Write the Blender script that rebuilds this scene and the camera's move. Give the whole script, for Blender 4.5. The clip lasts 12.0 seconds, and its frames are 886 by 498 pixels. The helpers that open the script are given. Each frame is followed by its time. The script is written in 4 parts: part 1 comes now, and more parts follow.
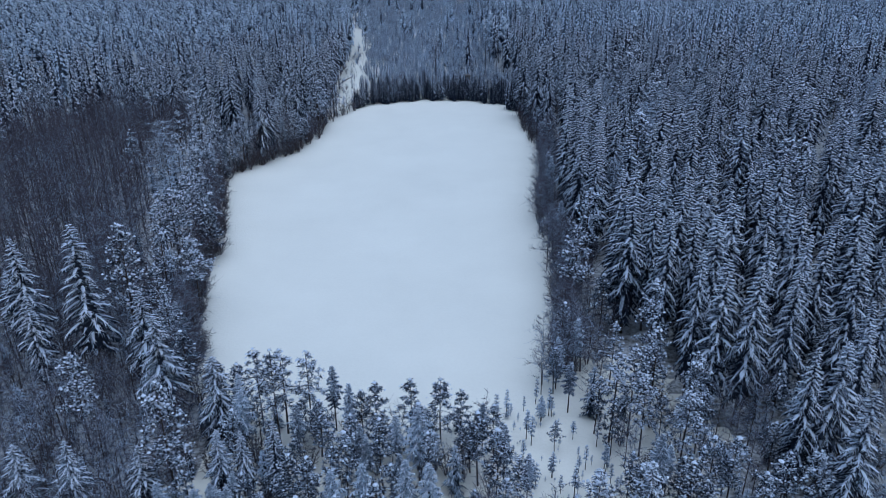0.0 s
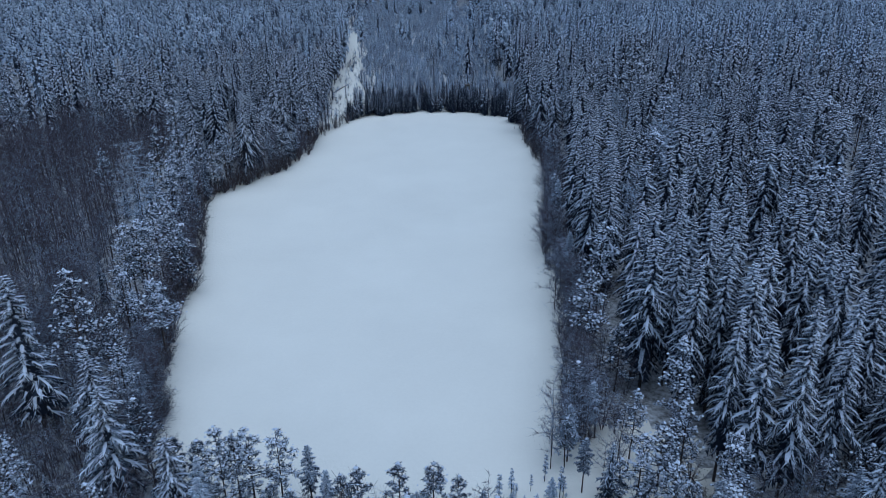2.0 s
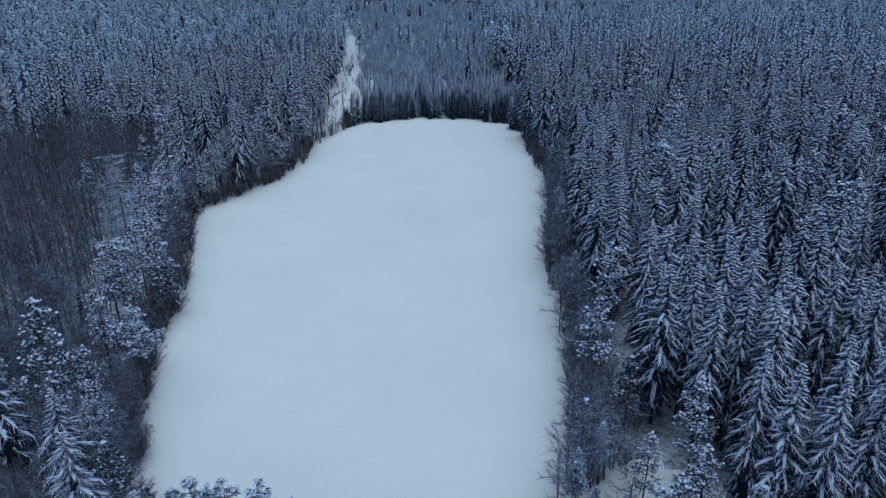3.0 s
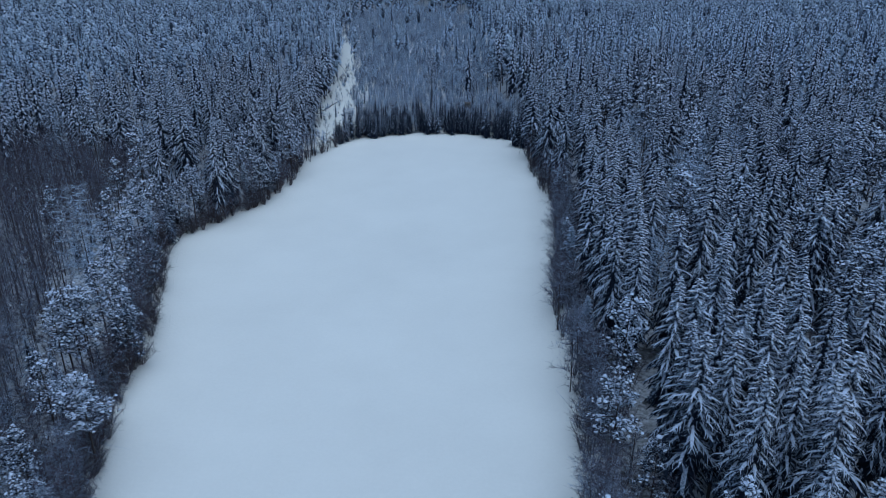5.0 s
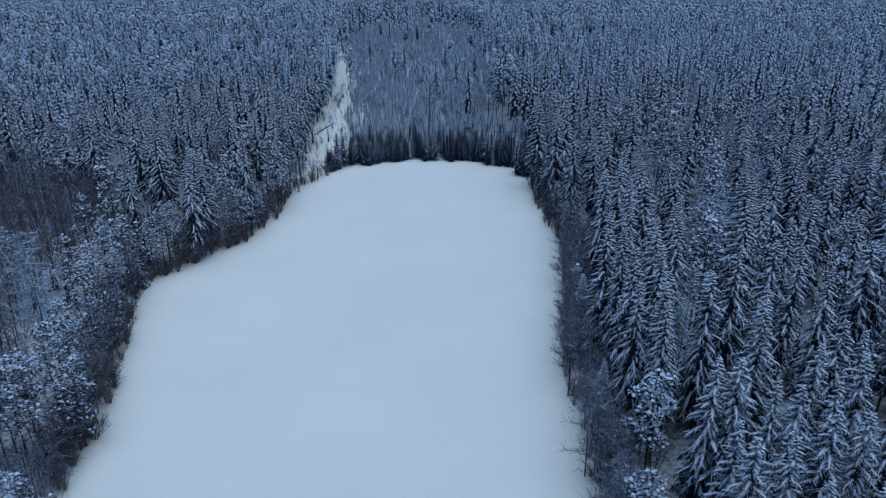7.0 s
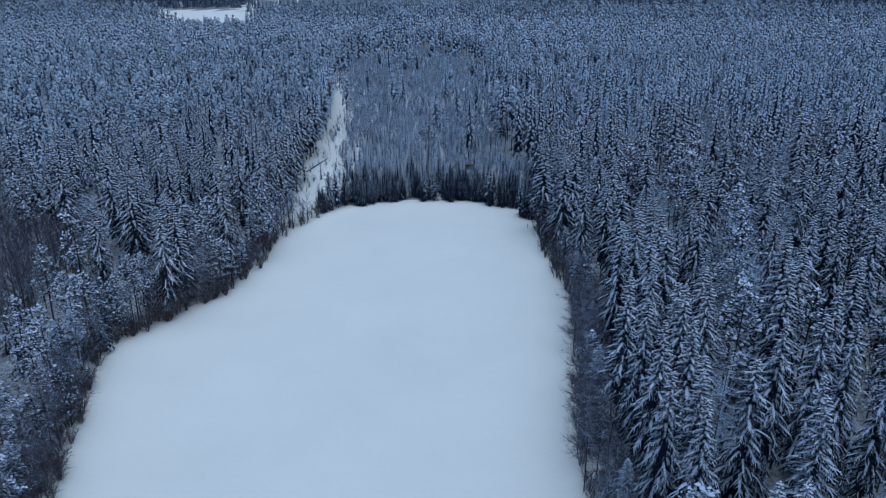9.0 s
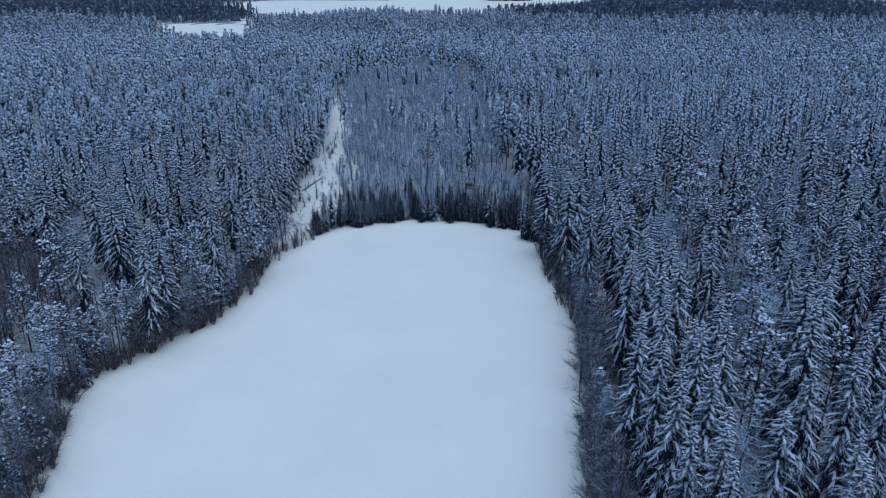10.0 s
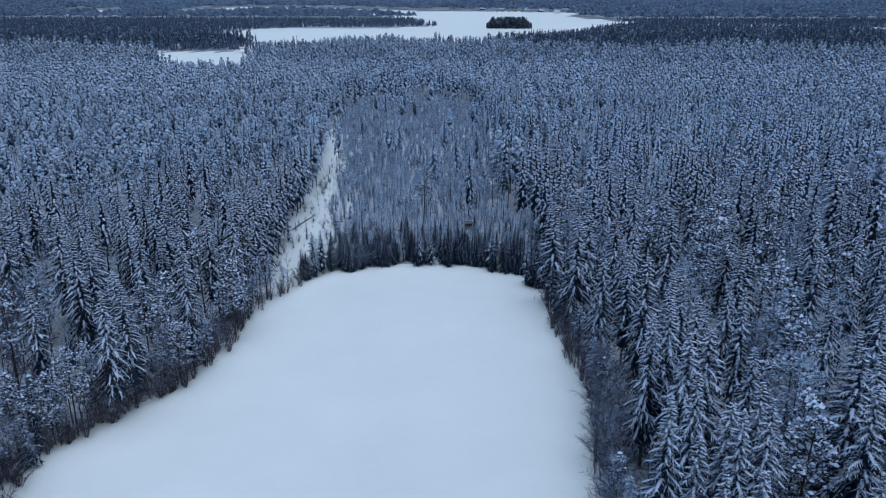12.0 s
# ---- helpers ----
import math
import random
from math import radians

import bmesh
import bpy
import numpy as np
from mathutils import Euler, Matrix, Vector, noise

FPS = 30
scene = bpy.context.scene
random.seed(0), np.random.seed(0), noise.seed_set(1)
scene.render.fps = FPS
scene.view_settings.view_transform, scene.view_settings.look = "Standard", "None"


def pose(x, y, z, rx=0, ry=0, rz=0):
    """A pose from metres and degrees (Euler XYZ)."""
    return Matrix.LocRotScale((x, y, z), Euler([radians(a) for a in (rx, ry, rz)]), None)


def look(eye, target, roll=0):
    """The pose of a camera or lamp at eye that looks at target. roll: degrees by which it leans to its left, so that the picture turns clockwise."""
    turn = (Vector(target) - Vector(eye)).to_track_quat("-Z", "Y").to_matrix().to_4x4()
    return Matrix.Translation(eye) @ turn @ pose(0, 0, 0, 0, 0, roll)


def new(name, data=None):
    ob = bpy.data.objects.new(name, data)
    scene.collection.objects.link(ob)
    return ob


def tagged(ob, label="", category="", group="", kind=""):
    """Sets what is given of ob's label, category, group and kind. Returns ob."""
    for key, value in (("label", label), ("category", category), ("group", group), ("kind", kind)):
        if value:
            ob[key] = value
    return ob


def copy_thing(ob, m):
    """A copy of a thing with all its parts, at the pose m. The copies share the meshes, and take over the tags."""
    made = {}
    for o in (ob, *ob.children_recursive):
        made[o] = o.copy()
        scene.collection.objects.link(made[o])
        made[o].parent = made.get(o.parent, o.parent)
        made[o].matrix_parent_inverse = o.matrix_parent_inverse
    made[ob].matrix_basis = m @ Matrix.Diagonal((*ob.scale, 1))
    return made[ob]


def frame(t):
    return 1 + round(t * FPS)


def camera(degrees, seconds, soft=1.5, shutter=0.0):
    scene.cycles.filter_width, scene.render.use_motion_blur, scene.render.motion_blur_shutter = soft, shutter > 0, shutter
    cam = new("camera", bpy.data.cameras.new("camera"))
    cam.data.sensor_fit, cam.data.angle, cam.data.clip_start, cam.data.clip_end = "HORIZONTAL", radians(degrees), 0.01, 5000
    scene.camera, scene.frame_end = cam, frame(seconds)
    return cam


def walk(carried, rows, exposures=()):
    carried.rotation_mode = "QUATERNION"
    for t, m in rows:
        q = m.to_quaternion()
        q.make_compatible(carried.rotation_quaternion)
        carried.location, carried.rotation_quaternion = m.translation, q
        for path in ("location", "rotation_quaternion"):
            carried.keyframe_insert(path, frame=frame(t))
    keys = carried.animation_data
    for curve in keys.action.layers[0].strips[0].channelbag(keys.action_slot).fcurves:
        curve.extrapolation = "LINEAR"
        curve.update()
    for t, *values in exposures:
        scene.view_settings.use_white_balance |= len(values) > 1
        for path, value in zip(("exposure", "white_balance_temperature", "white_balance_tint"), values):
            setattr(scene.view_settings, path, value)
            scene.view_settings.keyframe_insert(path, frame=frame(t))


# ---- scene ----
cam = camera(60.9, 12.0, soft=0.55)
METRES, EYE, TILT, LEAN, TURN = 96.0, 67.2, -24.3, 0.0, 0.0
ROWS = [
    (0.0, 0.0, 0.0, 0.0, -0.0, -0.36, 0.19),
    (0.5, 0.0016, 0.0384, 0.0171, -0.01, -0.31, 0.17),
    (1.0, 0.0038, 0.077, 0.0344, 0.0, -0.27, 0.16),
    (1.5, 0.0055, 0.1157, 0.0515, 0.0, -0.28, 0.13),
    (2.0, 0.0072, 0.1543, 0.0691, 0.01, -0.31, 0.12),
    (2.5, 0.0089, 0.1929, 0.0868, 0.01, -0.3, 0.1),
    (3.0, 0.0105, 0.2315, 0.1046, 0.02, -0.29, 0.08),
    (5.0, 0.0168, 0.3865, 0.1752, 0.03, -0.12, -0.02),
    (5.5, 0.0183, 0.4248, 0.1929, 0.02, 0.04, -0.03),
    (6.0, 0.02, 0.463, 0.2104, 0.04, 0.27, -0.05),
    (6.5, 0.0216, 0.5013, 0.2272, 0.04, 0.49, -0.07),
    (8.5, 0.029, 0.6554, 0.2958, 0.16, 2.12, -0.14),
    (9.0, 0.0307, 0.6941, 0.3129, 0.19, 2.59, -0.15),
    (9.5, 0.0322, 0.73, 0.3292, 0.21, 3.02, -0.15),
    (10.0, 0.0336, 0.7687, 0.3466, 0.22, 3.51, -0.16),
    (10.5, 0.0351, 0.8073, 0.364, 0.24, 4.04, -0.17),
    (11.0, 0.0368, 0.8461, 0.3816, 0.25, 4.56, -0.17),
    (11.5, 0.0385, 0.8851, 0.3991, 0.26, 5.06, -0.18),
    (12.0, 0.0396, 0.9109, 0.4106, 0.25, 5.42, -0.18),
]
walk(cam, [(t, pose(0, 0, EYE, TILT, LEAN, TURN) @ pose(METRES * x, METRES * y, METRES * z, 90 + pitch, roll, yaw)) for t, x, y, z, yaw, pitch, roll in ROWS],
     [(0.0, 0.29, 5230, 5.5), (2.5, 0.09, 5130, 3.0), (5.5, 0.05, 5000, 2.0), (9.0, 0.11, 5060, 3.5), (12.0, 0.26, 5110, 4.5)])

# ---- world and light: an overcast winter dusk ----
world = bpy.data.worlds.new("world")
scene.world = world
world.use_nodes = True
wn = world.node_tree.nodes
sky = wn.new("ShaderNodeTexSky")
sky.sky_type, sky.sun_disc = "NISHITA", False
sky.sun_elevation, sky.sun_rotation = radians(14), radians(150)
sky.air_density, sky.dust_density, sky.ozone_density = 1.0, 1.5, 2.0
world.node_tree.links.new(sky.outputs[0], wn["Background"].inputs[0])
wn["Background"].inputs[1].default_value = 0.064
sun = new("sun", bpy.data.lights.new("sun", "SUN"))
sun.data.energy, sun.data.angle, sun.data.color = 1.52, radians(80), (0.965, 0.965, 0.955)
sun.matrix_world = look((0, 0, 0), (-0.05, 0.15, -1.0))


# ---- materials ----
def material(name, rough=0.8):
    m = bpy.data.materials.new(name)
    m.use_nodes = True
    nt = m.node_tree
    b = nt.nodes["Principled BSDF"]
    b.inputs["Roughness"].default_value = rough
    b.inputs["Specular IOR Level"].default_value = 0.25
    return m, nt, b


def noise_at(nt, scale, detail=3.0, rough=0.6):
    tc = nt.nodes.new("ShaderNodeNewGeometry")
    n = nt.nodes.new("ShaderNodeTexNoise")
    n.inputs["Scale"].default_value, n.inputs["Detail"].default_value, n.inputs["Roughness"].default_value = scale, detail, rough
    nt.links.new(tc.outputs["Position"], n.inputs["Vector"])
    return n.outputs["Fac"]


def ramp(nt, fac, stops):
    r = nt.nodes.new("ShaderNodeValToRGB")
    e = r.color_ramp.elements
    while len(e) < len(stops):
        e.new(0.5)
    for k, (p, c) in enumerate(stops):
        e[k].position, e[k].color = p, (*c, 1)
    nt.links.new(fac, r.inputs[0])
    return r.outputs[0]


def math_node(nt, op, a, b):
    n = nt.nodes.new("ShaderNodeMath")
    n.operation = op
    for k, v in enumerate((a, b)):
        if isinstance(v, (int, float)):
            n.inputs[k].default_value = v
        else:
            nt.links.new(v, n.inputs[k])
    return n.outputs[0]


def blend(nt, fac, a, b):
    n = nt.nodes.new("ShaderNodeMix")
    n.data_type = "RGBA"
    for key, v in ((0, fac), (6, a), (7, b)):
        if isinstance(v, tuple):
            n.inputs[key].default_value = (*v, 1)
        elif isinstance(v, (int, float)):
            n.inputs[key].default_value = v
        else:
            nt.links.new(v, n.inputs[key])
    return n.outputs[2]


def bumped(nt, b, fac, strength, distance):
    n = nt.nodes.new("ShaderNodeBump")
    n.inputs["Strength"].default_value, n.inputs["Distance"].default_value = strength, distance
    nt.links.new(fac, n.inputs["Height"])
    nt.links.new(n.outputs[0], b.inputs["Normal"])


# the default frost is snow with blue skylight mixed into its colour
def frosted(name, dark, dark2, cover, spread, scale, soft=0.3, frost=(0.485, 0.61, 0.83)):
    """A rough surface with snow lying on what faces the sky; cover from 0 (bare) to 1."""
    m, nt, b = material(name, 0.85)
    g = nt.nodes.new("ShaderNodeNewGeometry")
    sep = nt.nodes.new("ShaderNodeSeparateXYZ")
    nt.links.new(g.outputs["Normal"], sep.inputs[0])
    up = math_node(nt, "MULTIPLY", sep.outputs["Z"], 0.55)
    fine = math_node(nt, "MULTIPLY", noise_at(nt, scale, 4), spread)
    big = math_node(nt, "MULTIPLY", noise_at(nt, 0.13, 1), 0.45)
    own = nt.nodes.new("ShaderNodeObjectInfo")
    s = math_node(nt, "ADD", math_node(nt, "ADD", up, fine), math_node(nt, "ADD", big, math_node(nt, "MULTIPLY", own.outputs["Random"], 0.04)))
    k = nt.nodes.new("ShaderNodeMapRange")
    k.interpolation_type = "SMOOTHSTEP"
    low = 1.2 - cover - soft / 2
    k.inputs["From Min"].default_value, k.inputs["From Max"].default_value = low, low + soft
    nt.links.new(s, k.inputs["Value"])
    base = blend(nt, noise_at(nt, 0.5, 2), dark, dark2)
    nt.links.new(blend(nt, k.outputs[0], base, frost), b.inputs["Base Color"])
    return m


def snow_material(name, a, b2, relief):
    m, nt, b = material(name, 0.75)
    n1, n2 = noise_at(nt, 0.045, 4), noise_at(nt, 1.7, 5)
    f = math_node(nt, "ADD", math_node(nt, "MULTIPLY", n1, 0.7), math_node(nt, "MULTIPLY", n2, 0.3))
    nt.links.new(ramp(nt, f, [(0.3, a), (0.7, b2)]), b.inputs["Base Color"])
    bumped(nt, b, n2, 0.5, relief)
    return m


SNOW = snow_material("snow", (0.802, 0.8, 0.782), (0.874, 0.872, 0.85), 0.12)
# ground under trees: litter and thin snow, darkened further to paint the tree shade
SHADED_FLOOR = frosted("shaded_forest_floor", (0.05, 0.048, 0.05), (0.11, 0.105, 0.1), -0.04, 0.9, 1.3, 0.6, (0.64, 0.68, 0.77))
# bluer and dimmer than the field's snow: skylight and shade are in the colour
BLUED_SNOW_CAP = frosted("blued_branch_snow", (0.05, 0.07, 0.105), (0.12, 0.155, 0.22), 0.2, 0.85, 5.0, 0.4, (0.605, 0.685, 0.868))
# navy rather than green: the blue dusk light is put into these needle colours
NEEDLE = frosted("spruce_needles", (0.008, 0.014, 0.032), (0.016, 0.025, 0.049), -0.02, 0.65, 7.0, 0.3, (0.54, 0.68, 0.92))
DIM_NEEDLE = frosted("sheltered_needles", (0.009, 0.016, 0.032), (0.018, 0.028, 0.049), 0.1, 0.65, 7.0)
PINE_NEEDLE = frosted("pine_needles", (0.013, 0.021, 0.042), (0.028, 0.039, 0.066), 0.2, 0.65, 7.0, 0.3, (0.55, 0.65, 0.845))
YOUNG_NEEDLE = frosted("young_pine_needles", (0.013, 0.021, 0.042), (0.028, 0.039, 0.066), 0.13, 0.65, 7.0)
# far trees: real frost, plus extra cover that paints in the haze
HAZY_FAR_NEEDLE = frosted("hazy_far_needles", (0.014, 0.022, 0.042), (0.03, 0.042, 0.07), 0.4, 0.75, 2.6, 0.6)
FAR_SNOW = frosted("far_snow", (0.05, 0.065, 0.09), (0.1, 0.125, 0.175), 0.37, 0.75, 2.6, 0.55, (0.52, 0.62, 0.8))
# shore and hill woods: the haze is put into bluer needles and soft frost
HAZY_DARK_NEEDLE = frosted("hazy_shore_needles", (0.011, 0.022, 0.052), (0.024, 0.038, 0.078), 0.3, 0.5, 0.8, 0.9)
HAZY_HILL_NEEDLE = frosted("hazy_hill_needles", (0.02, 0.038, 0.078), (0.038, 0.06, 0.11), 0.14, 0.4, 0.2, 1.0)
TWIG = frosted("twigs", (0.056, 0.048, 0.07), (0.1, 0.09, 0.122), 0.2, 0.55, 4.0, 0.5)
FROST_TWIG = frosted("frosted_twigs", (0.085, 0.09, 0.12), (0.16, 0.165, 0.21), 0.48, 0.5, 4.0, 0.7)
LARCH_TWIG = frosted("larch_twigs", (0.11, 0.115, 0.14), (0.18, 0.185, 0.22), 0.52, 0.5, 4.0, 0.7)
TWIG_BARE = frosted("brown_twigs", (0.05, 0.044, 0.054), (0.085, 0.075, 0.09), 0.16, 0.5, 4.0)
BARK = frosted("bark", (0.036, 0.03, 0.032), (0.07, 0.06, 0.06), 0.12, 0.6, 6.0)

# ---- mesh helpers ----
rng = np.random.default_rng(7)


class Build:
    """Gathers triangles: corner points, index triples and a material slot for each."""

    def __init__(self):
        self.v, self.f, self.m, self.n = [], [], [], 0

    def add(self, v, f, slot=0):
        v, f = np.asarray(v, float).reshape(-1, 3), np.asarray(f, int).reshape(-1, 3)
        self.v.append(v)
        self.f.append(f + self.n)
        self.m.append(np.full(len(f), slot))
        self.n += len(v)

    def tris(self, p, slot=0):
        p = np.asarray(p, float).reshape(-1, 3)
        self.add(p, np.arange(len(p)), slot)

    def tube(self, pts, radii, sides, slot=0):
        """A tapered tube along points."""
        pts = np.asarray(pts, float)
        a = np.linspace(0, 2 * np.pi, sides, endpoint=False)
        d = pts[-1] - pts[0]
        d = d / (np.linalg.norm(d) + 1e-9)
        side = np.cross(d, (0.0, 0.0, 1.0) if abs(d[2]) < 0.8 else (1.0, 0.0, 0.0))
        side /= np.linalg.norm(side)
        up = np.cross(d, side)
        ring = np.cos(a)[:, None] * side + np.sin(a)[:, None] * up
        v = np.concatenate([p + r * ring for p, r in zip(pts, radii)])
        f = []
        for k in range(len(pts) - 1):
            for i in range(sides):
                i2 = (i + 1) % sides
                a0, a1, b0, b1 = k * sides + i, k * sides + i2, (k + 1) * sides + i, (k + 1) * sides + i2
                f += [(a0, a1, b1), (a0, b1, b0)]
        self.add(v, f, slot)

    def arrays(self):
        if not self.v:
            return np.zeros((0, 3)), np.zeros((0, 3), int), np.zeros(0, int)
        return np.concatenate(self.v), np.concatenate(self.f), np.concatenate(self.m)


def mesh_from(name, arrays, mats, smooth=False):
    v, f, m = arrays
    me = bpy.data.meshes.new(name)
    me.vertices.add(len(v))
    me.vertices.foreach_set("co", np.ascontiguousarray(v, dtype=np.float32).ravel())
    me.loops.add(3 * len(f))
    me.loops.foreach_set("vertex_index", np.ascontiguousarray(f, dtype=np.int32).ravel())
    me.polygons.add(len(f))
    me.polygons.foreach_set("loop_start", np.arange(0, 3 * len(f), 3, dtype=np.int32))
    for mat in mats:
        me.materials.append(mat)
    me.polygons.foreach_set("material_index", m.astype(np.int32))
    me.polygons.foreach_set("use_smooth", np.full(len(f), smooth))
    me.update(calc_edges=True)
    return me


def rand(a, b, n=None):
    return rng.uniform(a, b, n)


# ---- tree shapes: each gives trunk, crown and snow as gatherers ----
def spruce_shape(h, rad, count, segs, snow=1.0, low=0.16, droop=0.75, power=0.6, lift=0.0, core_width=0.3, fine=False):
    """Spruce: a spire of drooping boughs, each a fringed frond with a curtain of needles under it and a roll of snow on it."""
    trunk, crown, cap = Build(), Build(), Build()
    lean = rand(-0.012, 0.012, 2) * h
    trunk.tube([(0, 0, -0.3), (lean[0] * 0.5, lean[1] * 0.5, h * 0.5), (*lean, h * 0.97)], [0.0085 * h + 0.03, 0.006 * h, 0.015], 6)
    # an added cone of needles makes the shaded inside of the crown dark
    core = [(np.cos(a) * rad * core_width, np.sin(a) * rad * core_width, h * (low + 0.02)) for a in np.linspace(0, 2 * np.pi, 7)[:-1]]
    for i in range(6):
        crown.tris([core[i], core[(i + 1) % 6], (*lean, h * 0.96)])
    u = (np.arange(count) + rand(0, 1, count)) / count
    z = h * (low + (0.99 - low) * (1 - (1 - u) ** 1.2))
    az = np.arange(count) * 2.39996 + rand(-0.5, 0.5, count)
    bulge = 1 + 0.1 * np.sin(z / h * 9 + rand(0, 6))
    down = np.array([0, 0, 1.0])
    for k in range(count):
        q = z[k] / h
        length = max(0.045 * rad + 0.2, rad * (1 - q) ** power * rand(0.62, 1.2) * bulge[k] * min(1.0, 0.5 + (q - low) * 2.2))
        d = np.array([np.cos(az[k]), np.sin(az[k]), 0.0])
        side = np.array([-d[1], d[0], 0.0])
        rise, fall = (0.5 * q - 0.12) + lift + rand(-0.1, 0.1), droop * rand(0.7, 1.25) * (1.1 - 0.4 * q)
        s = np.linspace(0.06, 1, segs + 1)
        spine = np.array([lean[0] * q, lean[1] * q, z[k]]) + d * (length * s * (1 - 0.1 * s))[:, None] + down * (length * (rise * s - fall * s ** 1.6))[:, None]
        width = (0.14 + length * (0.26 if fine else 0.3)) * (1.12 - s) ** 0.6
        dark, white = [], []
        for i in range(segs):
            step = spine[i + 1] - spine[i]
            if fine:
                dark += [spine[i], spine[i + 1], (spine[i] + spine[i + 1]) / 2 - down * (0.15 + 0.12 * length) * rand(0.6, 1.3) - d * 0.1]
            for sg in (1, -1):
                w = width[i] * rand(0.7, 1.3)
                tip = spine[i] + step * rand(1.0, 1.7) + side * sg * w - down * w * rand(0.15, 0.6)
                dark += [spine[i], spine[i] + step * 0.98, tip]
                for j in range(2 if fine else 1):
                    # less snow low in the crown, which also stands for the shade there
                    if rand(0, 1) < snow * min(0.95, 1.5 * q - 0.25 + 0.25 * i / segs):
                        a = spine[i] + step * (rand(0.0, 0.3) + 0.45 * j)
                        b = a + step * (rand(0.22, 0.4) if fine else rand(0.4, 0.7))
                        white += [a + down * 0.06, b + down * 0.06, a + (tip - spine[i]) * rand(0.6, 1.0) + down * 0.06]
        crown.tris(dark)
        if white:
            cap.tris(white)
        if snow > 0 and rand(0, 1) < 0.25 + 2.0 * q:
            n = max(1, segs - 1)
            t = np.linspace(max(0.08, 0.62 - 0.7 * q) * rand(0.7, 1.2), rand(0.88, 1.03), n + 1)
            crest = np.stack([np.interp(t, s, spine[:, j]) for j in range(3)], 1) + down * 0.12
            w = (0.08 + 0.034 * length) * (1.0 if fine else 1.4) * min(1.0, snow) * rand(0.55, 1.35, n + 1)
            if fine:
                w[-1] *= 0.35
                v = np.concatenate([crest + side * w[:, None] - down * 0.1, crest, crest - side * w[:, None] - down * 0.1])
                cap.add(v, [t3 for i in range(n) for r in (0, n + 1) for t3 in ((r + i, r + i + 1, r + n + 2 + i), (r + i, r + n + 2 + i, r + n + 1 + i))])
            else:
                v = np.concatenate([crest + side * w[:, None], crest - side * w[:, None]])
                cap.add(v, [t3 for i in range(n) for t3 in ((i, i + 1, n + 2 + i), (i, n + 2 + i, n + 1 + i))])
    return trunk, crown, cap


def tuft(b, c, size, count, slot=0, wide=0.15, lift=0.0):
    """A spray of needle shoots round a point."""
    d = rng.normal(size=(count, 3)) * (1, 1, 0.55)
    d /= np.linalg.norm(d, axis=1)[:, None] + 1e-9
    if lift:
        d[:, 2] = np.abs(d[:, 2])
    o = np.cross(d, rng.normal(size=(count, 3)) * (1, 1, 1 + 3 * lift))
    o /= np.linalg.norm(o, axis=1)[:, None] + 1e-9
    r = size * rand(0.7, 1.25, count)[:, None]
    b.tris(np.stack([c - d * r * 0.1 + o * r * wide, c - d * r * 0.1 - o * r * wide, c + d * r + (0, 0, (lift - 0.1) * size)], 1), slot)


def pad(b, c, size, sides, slot=0):
    """A lump of snow: an uneven low dome."""
    a = np.linspace(0, 2 * np.pi, sides, endpoint=False) + rand(0, 6)
    r = size * rand(0.75, 1.2, sides)
    ring = np.stack([c[0] + np.cos(a) * r, c[1] + np.sin(a) * r, c[2] - size * rand(0.25, 0.6, sides)], 1)
    top = (c[0] + rand(-0.2, 0.2) * size, c[1] + rand(-0.2, 0.2) * size, c[2] + size * rand(0.35, 0.6))
    b.add(np.concatenate([ring, [top]]), [(i, (i + 1) % sides, sides) for i in range(sides)], slot)


